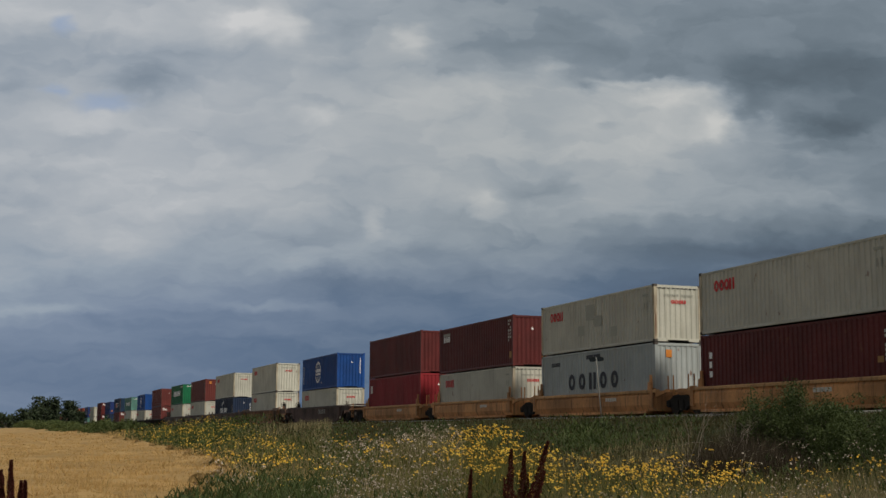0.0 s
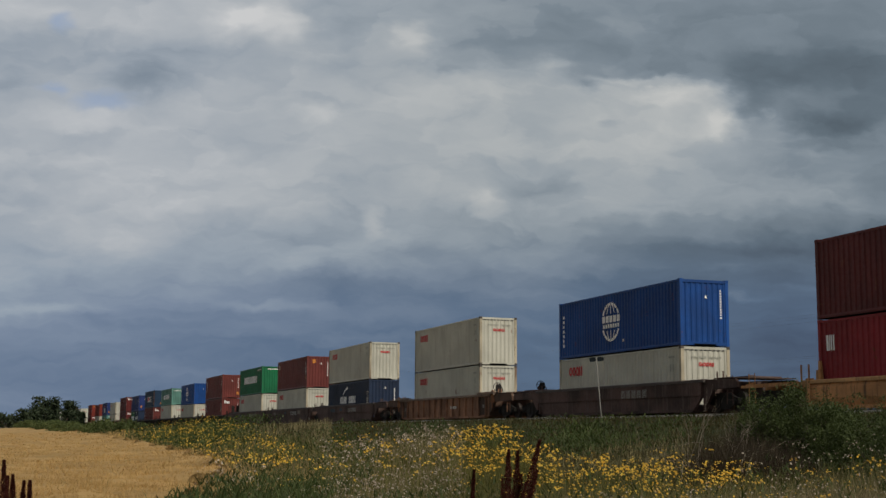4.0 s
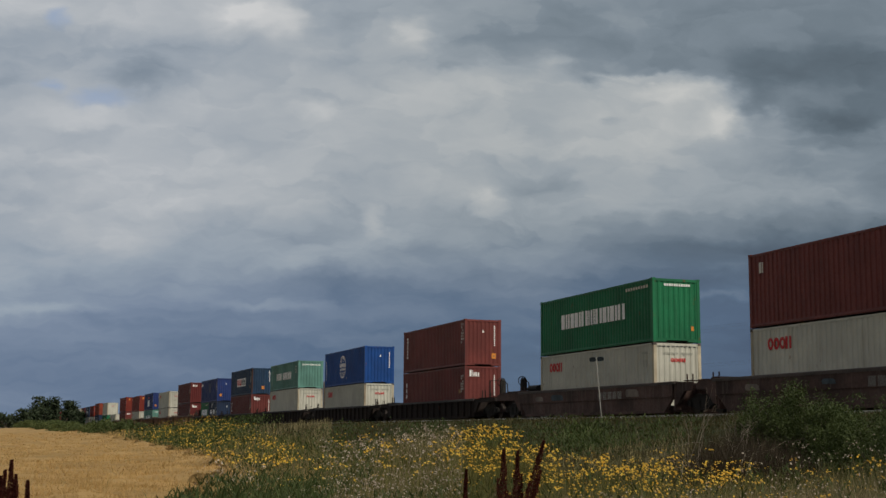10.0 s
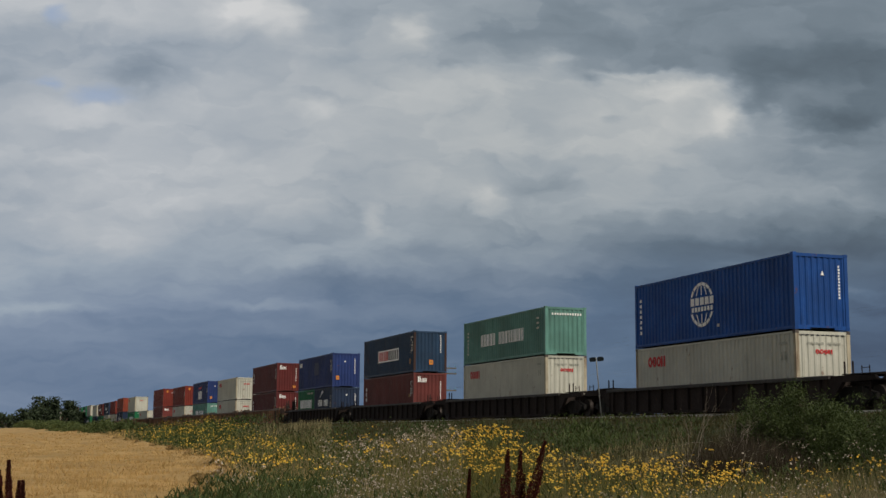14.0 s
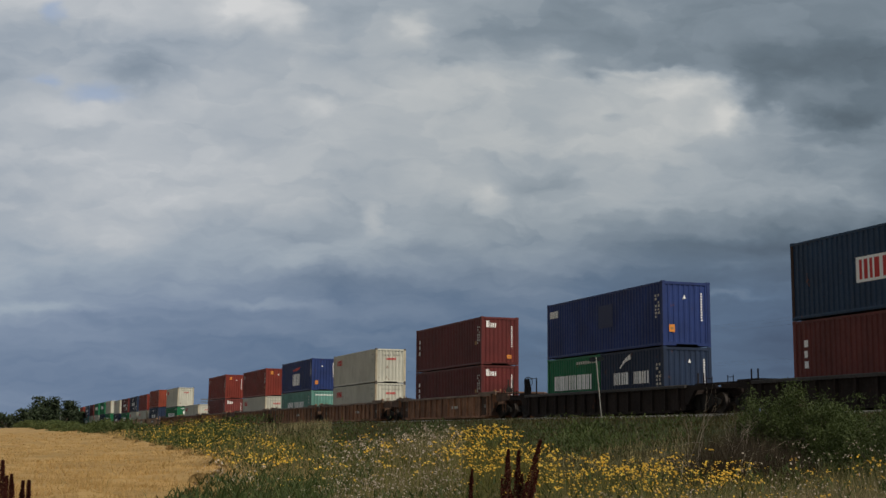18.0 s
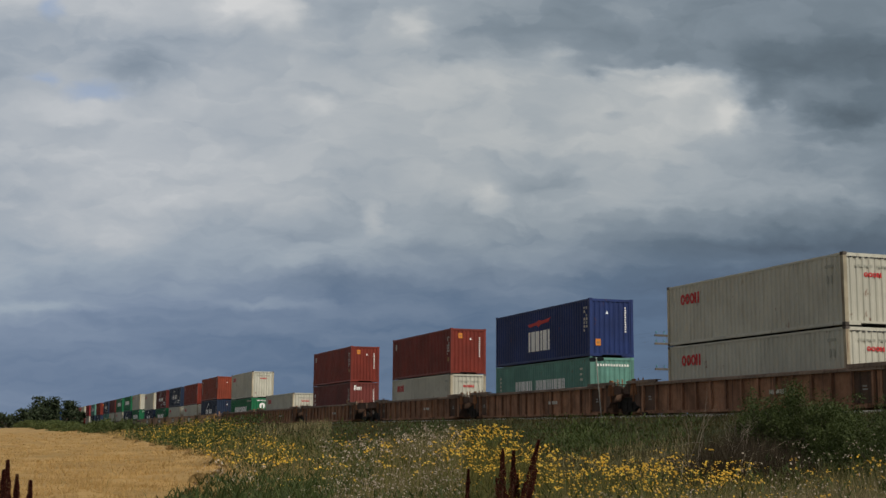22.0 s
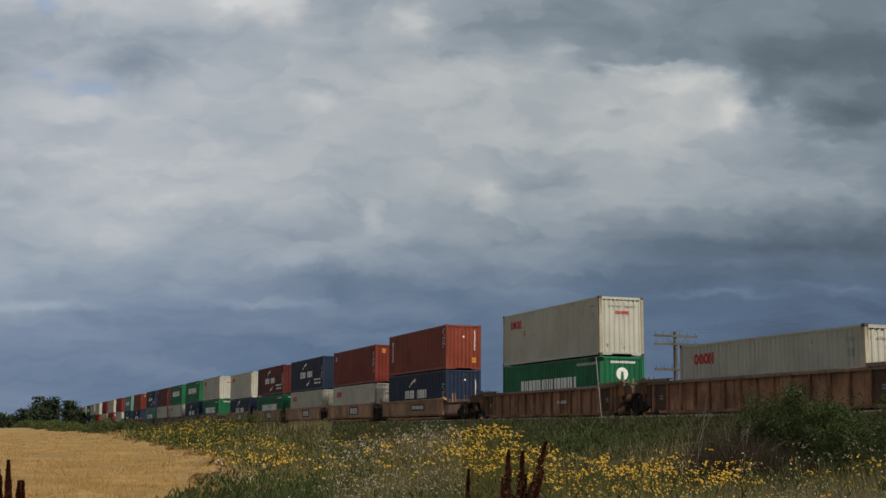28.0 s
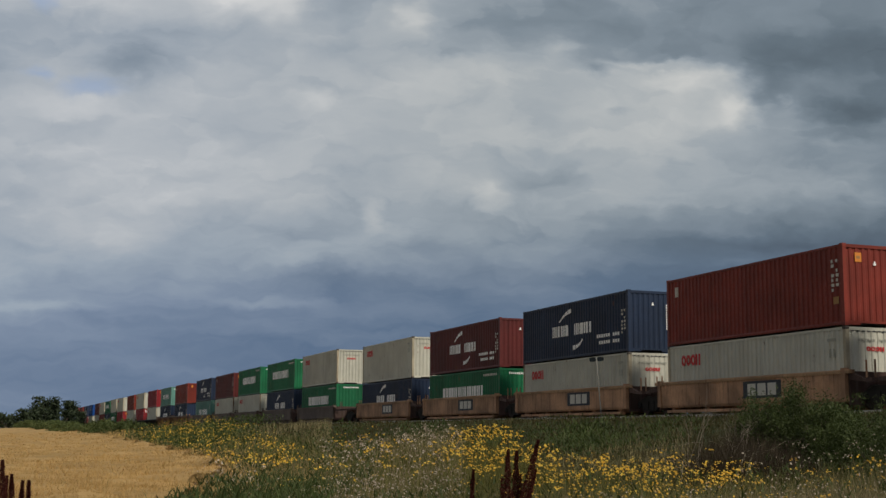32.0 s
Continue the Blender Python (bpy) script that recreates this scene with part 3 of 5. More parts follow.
            end_mark("badge", "badge centre", lambda bm: [prism(bm, [(-0.10, -0.34), (0.10, -0.34), (0.06, 0.12), (-0.06, 0.12)], "x", -0.008, 0.006)], "dark green", 0.0, 1.72, "green stroke in the emblem")
    elif style == "navy":
        w = 4.57 if length > 8 else 3.4
        mid = high * 0.50
        letters(7, w, 0.56, "white", 0.0, mid, 0.12, 3, (3, 1, 2, 0, 3, 0, 1))
        mark("logo", ("logo", "upper arc", w), lambda bm: swoosh(bm, (w * 0.31, 0.48), (w * 0.17, 0.92), (-0.02, 0.98)), "white", 0.0, mid, "white curved stroke")
        if length > 8 and high > 2.7:
            mark("logo", ("logo", "lower arc"), lambda bm: swoosh(bm, (-1.3, -0.55), (-0.85, -0.95), (-0.15, -0.92)), "white", 0.0, mid, "white curved stroke")
            mark("lettering", ("lettering", "two lines"), lambda bm: [box(bm, -0.004, 0.003, 1.2 - 0.24 * k - 0.17, 1.2 - 0.24 * k, z, z + 0.16) for k in range(10) for z in (0.08, -0.24) if k != 6 and not (z < 0 and k < 1)], "white", -4.05, mid - 0.70)
        triangle(0.1, high - 0.62)
        side_data(high * 0.5, 1.2)
        number(high * 0.58, 1.2, 0.84)
    elif style == "globe":
        mark("logo", "globe logo", lambda bm: globe(bm, 0.94), "white", 0.35, high * 0.52, "white globe logo with a band across")
        mark("lettering", ("lettering", "tall"), lambda bm: column(bm, 7, 1.7, 0.16), "white", back - 0.55, high * 0.5)
        number(high * 0.64, 1.3, 0.82)
        triangle(0.08, high - 0.75)
        mark("sticker", ("sticker", "low dot"), lambda bm: plate(bm, 0.16, 0.12), "pale", front + 5.2, 0.55)
    elif style == "grey":
        letters(5, 5.76, 0.82, "dark", 0.11, high * 0.48, 0.36, None, (4, 4, 1, 4, 4))
        mark("lettering", ("lettering", "number wide"), lambda bm: blocks(bm, 7, 1.1, 0.2, 0.35), "dark", back - 1.8, high - 0.55)
        mark("patch", ("patch", "top"), lambda bm: blocks(bm, 2, 1.55, 0.2, 0.08), "dark", 0.0, high - 0.335)
        end_mark("sticker", ("sticker", "large"), lambda bm: plate(bm, 0.3, 0.34), "orange", -0.5, high - 0.5, "faded orange sticker")
    elif style == "teal":
        letters(14, 6.45, 0.70, "white", 0.02, high * 0.50, 0.22, 5, (3, 1, 0, 2, 1, 0, 3, 1, 2))
        mark("lettering", ("lettering", "tall"), lambda bm: column(bm, 7, 1.5, 0.16), "pale", back - 0.75, high * 0.5)
        mark("lettering", ("lettering", "number down"), lambda bm: column(bm, 3, 0.8, 0.3, 0.6), "pale", front + 1.0, high - 0.75)
        end_mark("lettering", ("lettering", "top wide"), lambda bm: blocks(bm, 12, 1.8, 0.12, 0.45), "white", 0.05, high - 0.40)
    elif style == "eagle":
        letters(3, 2.85, 1.08, "white", 0.02, high * 0.395, 0.10, None, (2, 0, 0))
        mark("logo", ("logo", "wings"), lambda bm: wings(bm, 3.0, 0.46), "scarlet", 0.0, high * 0.73, "red winged logo")
        side_data(high * 0.65)
        number(high * 0.65)
        square(-0.75, 0.70)
        triangle(-0.25, high - 0.70)
    elif style == "small mark":
        mark("logo", ("logo", "small"), lambda bm: [glyph_at(bm, g, 0.3, 0.36, 0.34 - 0.34 * i, 0.0) for i, g in enumerate((2, 0, 0))], "white", back - 0.85, high - 0.6, "small white logo")
        mark("patch", ("patch", "dark square"), lambda bm: plate(bm, 1.5, 1.1), "night", -0.6, high * 0.60, "darker repainted patch")
        side_data(high * 0.62, 1.1)
        square(-0.75, 0.78)
        triangle(-0.1, high - 0.7)
        number(high * 0.62)
    elif style == "lessor":
        mark("lettering", ("lettering", "three down"), lambda bm: column(bm, 3, 1.15, 0.22, 0.34), "white", back - 0.78, high * 0.59, "white lettering that runs down")
        side_data(high * 0.62, 1.1)
        mark("sticker", ("sticker", "side low"), lambda bm: plate(bm, 0.3, 0.22), "ochre", front + 0.92, high * 0.46, "dull orange sticker")
        end_mark("logo", ("logo", "three"), lambda bm: [glyph_at(bm, g, 0.19, h, 0.22 - 0.22 * i, z) for i, (g, h, z) in enumerate(((0, 0.40, 0.04), (3, 0.27, -0.025), (1, 0.27, -0.025)))], "white", -0.58, high - 0.50, "white lettering block")
        number(high * 0.60)
        square(0.60, 0.50, 0.30, 0.22)
    elif style in ("corner", "corner logo"):
        if style == "corner":
            mark("lettering", ("lettering", "seven down"), lambda bm: column(bm, 7, 1.5, 0.20, 0.34), "white", back - 0.9, high * 0.60, "white lettering that runs down")
        else:
            mark("logo", ("logo", "corner"), lambda bm: [box(bm, -0.004, 0.003, -0.62, 0.62, 0.08, 0.26)], "grey", back - 1.35, high - 0.62)
            mark("logo", ("logo", "corner low"), lambda bm: [glyph_at(bm, g, 0.3, 0.34, 0.42 - 0.4 * i, -0.12) for i, g in enumerate((0, 3, 2))], "white", back - 1.35, high - 0.62, "small white logo")
            mark("sticker", ("sticker", "side tall"), lambda bm: plate(bm, 0.3, 0.36), "ochre", front + 0.36, high * 0.22, "dull orange sticker")
        side_data(high * 0.70, 1.3)
        number(high * 0.66)
        triangle(0.0, high - 0.75)
        square(0.72, 0.62)
    elif style == "boxed":
        mark("plate", ("plate", "white"), lambda bm: plate(bm, 5.0, 0.88), "white", -0.15, high * 0.5, "white painted panel")
        for i, g in enumerate((3, 1, 2, 3, 3, 1)):
            part("letter", ("letter", "boxed", g), lambda bm: glyph(bm, g, 0.68, 0.68), mark_paint("scarlet" if i < 3 else "dark"), ob, "", pose(-hw + 0.001, 1.83 - 0.79 * i, high * 0.5))
        mark("sticker", ("sticker", "side tall"), lambda bm: plate(bm, 0.3, 0.36), "ochre", front + 0.85, high * 0.27, "dull orange sticker")
        side_data(high * 0.66)
        square(0.06, 0.72)
        number(high * 0.70)
    elif style == "stamped":
        mark("logo", ("logo", "pair"), lambda bm: [glyph_at(bm, g, 0.2, 0.55, 0.17 - 0.24 * i, 0.0) for i, g in enumerate((0, 1))], "white", back - 0.75, high - 0.85, "small white logo")
        triangle(0.1, high - 0.75)
        number(high * 0.6)
    elif style == "sticker":
        mark("logo", ("logo", "open square"), lambda bm: glyph(bm, 0, 0.26, 0.42), "pale", back - 0.85, high - 0.6)
        side_data(high * 0.62, 1.2)
        mark("sticker", ("sticker", "side"), lambda bm: plate(bm, 0.3, 0.26), "ochre", front + 0.45, 0.9, "dull orange sticker")
        square(-0.55, high - 0.48)
        number(high * 0.6)
        triangle(0.15, high - 0.66)
    return ob


# ---- ground ----
def ease(u):
    u = np.clip(u, 0.0, 1.0)
    return u * u * (3 - 2 * u)


def ground_z(x, y):
    """Height of the ground: a crop field that rises gently ahead, and the railway bank at its right."""
    x, y = np.asarray(x, float), np.asarray(y, float)
    field = 1.5 * ease((y - 20) / 300.0)
    bank = ease((x - 4.0) / 21.0) * (1 - 0.8 * ease((x - 33.0) / 8.0))
    bumps = 0.05 * np.sin(x * 0.9 + 1.3 * np.sin(y * 0.31)) * np.cos(y * 0.55) + 0.03 * np.sin(x * 2.3 + y * 1.7)
    return field + (2.22 - field) * bank + bumps * ease((26.0 - x) / 2.0)


def field_edge(y):
    """Where the crop ends and the wild verge begins."""
    y = np.asarray(y, float)
    line = np.interp(y, [9.0, 13.8, 19.0, 21.5, 26.7, 35.7, 42.0, 58.0, 80.0, 112.0, 156.0, 260.0, 600.0], [0.2, 1.7, 3.0, 3.5, 4.8, 6.3, 6.8, 7.9, 8.6, 9.7, 10.2, 9.6, 8.0])
    return line + 0.3 * np.sin(y * 0.7) * ease((y - 14) / 10)


def grid_lines(lo, hi, near, count, power=2.2):
    u = np.linspace(-1, 1, count)
    w = np.sign(u) * np.abs(u) ** power
    return np.where(w < 0, near + (near - lo) * w, near + (hi - near) * w)


def ground_sheet():
    xs = np.unique(np.concatenate([grid_lines(-4800, 4800, 12.0, 90, 4.0), np.linspace(-12, 44, 113)]))
    ys = np.unique(np.concatenate([grid_lines(-4800, 4800, 30.0, 90, 4.0), np.linspace(-10, 120, 131), np.linspace(120, 420, 60)]))
    gx, gy = np.meshgrid(xs, ys)
    gz = ground_z(gx, gy)
    verts = np.stack([gx, gy, gz], -1).reshape(-1, 3)
    nx, ny = len(xs), len(ys)
    k = (np.arange(ny - 1)[:, None] * nx + np.arange(nx - 1)[None, :]).reshape(-1)
    faces = np.stack([k, k + 1, k + nx + 1, k + nx], -1)
    me = bpy.data.meshes.new("ground")
    me.from_pydata(verts.tolist(), [], faces.tolist())
    me.polygons.foreach_set("use_smooth", [True] * len(me.polygons))
    m = surface("grassy earth", (0.036, 0.046, 0.016), 0.95, 0.0, 0.6, 0.4, 0.6, gloss=0.1)
    me.materials.append(m)
    return tagged(new("ground", me), "grassy ground that rises to the railway bank", "ground", kind="structure")


def strip(name, material, label, category, outline, y0, y1, step=4.0, wobble=0.0):
    """A long strip along the track: an outline in x and z, drawn along y."""
    ys = np.arange(y0, y1 + step, step)
    verts, faces, n = [], [], len(outline)
    rng = np.random.default_rng(5)
    for y in ys:
        for x, z in outline:
            verts.append((x + wobble * rng.normal(), y, z + 0.3 * wobble * rng.normal()))
    for j in range(len(ys) - 1):
        for i in range(n - 1):
            k = j * n + i
            faces.append((k, k + 1, k + n + 1, k + n))
    me = bpy.data.meshes.new(name)
    me.from_pydata(verts, [], faces)
    me.materials.append(material)
    return tagged(new(name, me), label, category, kind="structure")


def railway():
    stone = surface("pale crushed stone ballast", (0.44, 0.42, 0.39), 0.95, 0.0, 7.0, 0.45, 1.0, gloss=0.15)
    strip("ballast", stone, "pale grey crushed stone ballast bed of the railway", "ballast",
          [(TRACK - 3.1, 1.85), (TRACK - 1.95, RAIL - 0.06), (TRACK - 1.35, RAIL - 0.05), (TRACK - 1.2, RAIL - 0.15), (TRACK, RAIL - 0.17), (TRACK + 1.2, RAIL - 0.15), (TRACK + 1.35, RAIL - 0.05), (TRACK + 1.95, RAIL - 0.06), (TRACK + 3.1, 1.85)], -60, 900, 1.5, 0.04)
    steel = surface("railhead steel", (0.20, 0.165, 0.14), 0.75, 0.2, 4.0, 0.25, 0.1, rust=0.6)
    for s in (-1, 1):
        bm = bmesh.new()
        x = TRACK + s * 0.7525
        prism(bm, [(x - 0.07, RAIL - 0.17), (x + 0.07, RAIL - 0.17), (x + 0.07, RAIL - 0.155), (x + 0.012, RAIL - 0.14), (x + 0.012, RAIL - 0.045), (x + 0.036, RAIL - 0.035), (x + 0.034, RAIL), (x - 0.034, RAIL), (x - 0.036, RAIL - 0.035), (x - 0.012, RAIL - 0.045), (x - 0.012, RAIL - 0.14), (x - 0.07, RAIL - 0.155)], "y", -60, 900)
        me = bpy.data.meshes.new("rail")
        bm.to_mesh(me)
        bm.free()
        me.materials.append(steel)
        tagged(new("rail", me), "steel rail with a worn bright head", "rail", "rails of the track", kind="structure")
    wood = surface("weathered sleeper timber", (0.12, 0.095, 0.075), 0.9, 0.0, 5.0, 0.3, 0.5)
    root = tagged(new("sleepers"), "row of weathered timber sleepers in the ballast", "sleepers", kind="structure")
    for k in range(150):
        part("sleeper", "sleeper", lambda bm: box(bm, -1.3, 1.3, -0.115, 0.115, -0.16, 0.0, 0.01), wood, root, at=pose(TRACK, 22 + 0.55 * k, RAIL - 0.165))


# ---- wells wagons ----
def wagon_side(bm, kind, half):
    if kind == "yellow":
        prism(bm, [(-1.36, 0.16), (-1.42, 0.16), (-1.52, 0.42), (-1.52, 0.80), (-1.46, 0.96), (-1.36, 0.96)], "y", -half, half)
    elif kind in ("tan", "grey"):
        prism(bm, [(-1.38, 0.26), (-1.46, 0.26), (-1.52, 0.36), (-1.52, 1.24), (-1.38, 1.24)], "y", -half, half)
    elif kind == "brown":
        prism(bm, [(-half, 1.25), (-half, 0.72), (-half + 0.7, 0.10), (half - 0.7, 0.10), (half, 0.72), (half, 1.25)], "x", -1.48, -1.36)
        prism(bm, [(-half, 1.25), (-half, 0.72), (half, 0.72), (half, 1.25)], "x", -1.53, -1.48)
    else:
        rise = TOPS[kind] - 0.125
        prism(bm, [(-1.36, 0.12), (-1.44, 0.12), (-1.44, rise), (-1.36, rise)], "y", -half, half)


TOPS = {"yellow": 1.08, "tan": 1.36, "grey": 1.36, "brown": 1.38, "rust": 1.42, "black": 1.20}


def truck(parent, y):
    """A two-axle truck: cast side frames, bolster and wheelsets."""
    tk = part("truck", "truck", lambda bm: [box(bm, -1.05, 1.05, -0.22, 0.22, 0.42, 0.62), box(bm, -0.3, 0.3, -0.3, 0.3, 0.62, 0.74)], STEEL_DARK, parent, at=pose(0, y, 0))
    for s in (-1, 1):
        part("side_frame", ("side_frame",), lambda bm: [
            prism(bm, [(-1.15, 0.36), (-1.02, 0.30), (-0.72, 0.34), (-0.45, 0.16), (0.45, 0.16), (0.72, 0.34), (1.02, 0.30), (1.15, 0.36), (1.15, 0.58), (0.85, 0.64), (0.45, 0.80), (-0.45, 0.80), (-0.85, 0.64), (-1.15, 0.58)], "x", -0.07, 0.07),
            prism(bm, ring_of(10, 0.12, -0.89, 0.44), "x", -0.13, 0.13), prism(bm, ring_of(10, 0.12, 0.89, 0.44), "x", -0.13, 0.13),
            box(bm, -0.11, 0.11, -0.36, -0.12, 0.22, 0.6), box(bm, -0.11, 0.11, 0.12, 0.36, 0.22, 0.6)], STEEL_DARK, tk, at=pose(s * 1.03, 0, 0))
    for e in (-0.89, 0.89):
        def wheels(bm):
            prism(bm, ring_of(12, 0.08), "x", -0.95, 0.95)
            for s in (-1, 1):
                prism(bm, ring_of(28, 0.42), "x", s * 0.69, s * 0.82)
                prism(bm, ring_of(28, 0.45), "x", s * 0.66, s * 0.69)
                prism(bm, ring_of(14, 0.17), "x", s * 0.82, s * 0.86)
                for k in range(5):
                    prism(bm, ring_of(6, 0.035, 0.28 * math.cos(1.2566 * k), 0.28 * math.sin(1.2566 * k)), "x", s * 0.82, s * 0.835)
        WHEELS.append((part("wheelset", "wheelset", wheels, TREAD, tk, at=pose(0, e, 0.42)), e))
    return tk


WHEELS = []
# by wagon: place and height of the brake wheel, depth of its stand, far end of the handrail
BRAKES = {4: ((9.47, 1.72, -0.25, None),), 5: ((-7.75, 1.84, -0.30, None),), 8: ((9.63, 2.07, -0.35, None),), 9: ((-10.87, 2.10, -0.35, -9.47),),
          13: ((9.65, 1.99, 0.25, 8.22),), 14: ((-9.05, 1.62, -0.2, None),)}


def well_wagon(kind, ahead, behind, joined_ahead, joined_behind, look_no):
    """One platform, its origin at the rail top under its load. ahead and behind: metres to its two ends."""
    ob = new("well_wagon")
    m = WAGON[kind]
    short = kind in ("yellow", "tan", "grey")
    half = 6.42 if short else 8.15
    half = min(half, ahead - 1.35, behind - 1.35)
    top = TOPS[kind]
    key = (kind, round(half, 2))
    for s, turn in ((-1, 0), (1, 180)):
        part("side_wall", ("side_wall",) + key, lambda bm: wagon_side(bm, kind, half), m, ob, at=pose(0, 0, 0, 0, 0, turn))
        part("top_chord", ("top_chord",) + key, lambda bm: prism(bm, [(-1.56, top - 0.13), (-1.34, top - 0.13), (-1.34, top), (-1.53, top), (-1.56, top - 0.03)], "y", -half - 0.25, half + 0.25), CHORD[kind], ob, at=pose(0, 0, 0, 0, 0, turn))
        part("bottom_chord", ("bottom_chord",) + key, lambda bm: box(bm, -1.50, -1.18, -half + 0.7, half - 0.7, 0.045, 0.16), m, ob, at=pose(0, 0, 0, 0, 0, turn))
        if kind in ("rust", "black"):
            n = 15
            for k in range(n):
                y = -half + 0.35 + (2 * half - 0.7) * k / (n - 1)
                part("rib", ("rib", top), lambda bm: box(bm, -1.55, -1.44, -0.05, 0.05, 0.14, top - 0.13, 0.0), m, ob, at=pose(0, y, 0, 0, 0, 0) if s < 0 else pose(0, y, 0, 0, 0, 180))
        if kind == "rust":
            # walkway plates over both ends, and the darker end bays under them
            for y in (-1, 1):
                part("walkway", "walkway plate", lambda bm: [box(bm, -1.60, -1.30, -1.35, 1.35, 0.0, 0.035), box(bm, -1.60, -1.57, -1.35, 1.35, -0.09, 0.0)] + [box(bm, -1.585, -1.42, e - 0.03, e + 0.03, -0.16, 0.0) for e in (-1.2, -0.4, 0.4, 1.2)], CHORD[kind], ob, at=pose(0, y * (half - 0.25), top + 0.075, 0, 0, turn))
                part("end_bay", "dark end bay", lambda bm: [box(bm, -1.452, -1.435, -0.62, 0.62, 0.2, 1.26), box(bm, -1.50, -1.452, -0.62, 0.62, 0.2, 0.28)], DARK_END, ob, "dark brown end panel", pose(0, y * (half - 0.85), 0, 0, 0, turn))
                if s < 0:
                    o = part("lettering", ("lettering", "end bay"), lambda bm: column(bm, 2, 0.22, 0.26, 0.5), mark_paint("grey"), ob, "", pose(-1.456, y * (half - 0.85), 0.75))
                    o["kind"] = "stuff"
        if kind in ("tan", "grey", "yellow"):
            for y in (-half + 0.12, half - 0.12):
                part("end_post", ("end_post", top), lambda bm: box(bm, -1.57, -1.36, -0.14, 0.14, 0.3, top + 0.06, 0.03), m, ob, at=pose(0, y, 0, 0, 0, turn))
        if kind == "yellow":
            for y in (-half + 0.55, half - 0.55):
                part("guide_post", "guide_post", lambda bm: [box(bm, -1.42, -1.30, -0.16, 0.16, 1.0, 1.42, 0.05), box(bm, -1.36, -1.28, -0.08, 0.08, 1.42, 1.75, 0.02)], m, ob, at=pose(0, y, 0, 0, 0, turn))
    for k in range(5):
        y = -half + 1.0 + (2 * half - 2.0) * k / 4
        part("cross_member", "cross_member", lambda bm: box(bm, -1.36, 1.36, -0.14, 0.14, 0.10, FLOOR - 0.005, 0.03), m, ob, at=pose(0, y, 0.075 if kind == "black" else 0.0))
    for s, reach, joined in ((-1, ahead, joined_ahead), (1, behind, joined_behind)):
        tail = reach - half
        def end_frame(bm):
            # bulkhead, sloping shoulder plate and draught sill out to the end
            box(bm, -1.42, 1.42, 0.0, 0.10, 0.16, top - 0.05)
            if short:
                web = [(0.1, top - 0.35), (0.1, top - 0.08), (0.9, 1.02), (tail - 0.1, 1.02), (tail - 0.1, 0.92), (0.9, 0.92)]
                deck = 1.02
            else:
                web = [(0.1, 0.35), (0.1, top - 0.02), (tail - 0.25, top - 0.06), (tail - 0.1, top - 0.2), (tail - 0.1, 0.98), (0.9, 0.95), (0.35, 0.40)]
                deck = top - 0.02
            prism(bm, web, "x", -1.46, -1.32)
            prism(bm, web, "x", 1.32, 1.46)
            box(bm, -0.32, 0.32, 0.1, tail - 0.05, 0.72, 1.0)
            box(bm, -1.44, 1.44, 0.85, max(1.2, tail - 0.4), deck, deck + 0.04)
            if not short:
                box(bm, -1.2, 0.4, 0.2, max(0.9, tail - 0.9), deck + 0.04, deck + 0.12, 0.08)
        part("end_frame", ("end_frame", kind, round(half, 2), round(tail, 2)), end_frame, WAGON["brown"] if kind in ("tan", "grey") else DARK_END if kind == "rust" else m, ob, at=pose(0, s * half, 0, 0, 0, 0 if s > 0 else 180))
        if not joined:
            truck(ob, s * (reach - 1.75))
            part("coupler", "coupler", lambda bm: [box(bm, -0.09, 0.09, -0.75, 0.05, 0.78, 0.94), box(bm, -0.17, 0.17, -0.02, 0.24, 0.70, 1.02, 0.05)], STEEL_DARK, ob, at=pose(0, s * (reach - 0.2), 0, 0, 0, 0 if s > 0 else 180))
            part("hose", "hose", lambda bm: tube(bm, [(-0.3, 0, 0.8), (-0.32, 0.18, 0.55), (-0.28, 0.4, 0.42), (-0.2, 0.6, 0.5)], 0.025), STEEL_DARK, ob, at=pose(0, s * (reach - 0.35), 0, 0, 0, 0 if s > 0 else 180))
            part("ladder", "ladder", lambda bm: [tube(bm, [(-1.38, y, 0.35), (-1.38, y, 1.48)], 0.02) for y in (-0.2, 0.2)] + [tube(bm, [(-1.38, -0.2, z), (-1.38, 0.2, z)], 0.014) for z in (0.5, 0.8, 1.1, 1.4)], m, ob, at=pose(0, s * (reach - 0.75), 0))
        elif s < 0:
            truck(ob, -reach)
        if kind == "rust":
            # brake rigging and a rust-orange bracket beside the joint
            part("bracket", ("bracket", kind), lambda bm: [prism(bm, [(-0.30, 0.9), (0.30, 0.9), (0.22, 1.35), (0.12, 1.62), (-0.10, 1.62), (-0.2, 1.35)], "x", -1.50, -1.40), box(bm, -1.46, -1.1, -0.32, 0.32, 1.30, 1.38, 0.02), box(bm, -1.52, -1.46, -0.05, 0.05, 0.6, 1.5)], ORANGE_RUST if kind == "rust" else CHORD[kind], ob, "", pose(0, s * (half + 0.62), 0))
            part("brake_rod", "brake_rod", lambda bm: [tube(bm, [(-1.3, -0.5, 0.62), (-1.3, 0.2, 0.55), (-1.28, 0.7, 0.5)], 0.022, 5), tube(bm, [(-1.34, -0.45, 1.5), (-1.34, 0.55, 1.56)], 0.02, 5), tube(bm, [(-1.34, 0.55, 1.0), (-1.34, 0.55, 1.56)], 0.02, 5)], STEEL_DARK, ob, "", pose(0, s * (half + 0.75), 0))
        for y in (-0.25, 0.2):
            part("stanchion", "stanchion", lambda bm: tube(bm, [(-1.05, 0, 1.0), (-1.05, 0, 1.68)], 0.036), m, ob, at=pose(0, s * (half + 0.75 + y), 0))
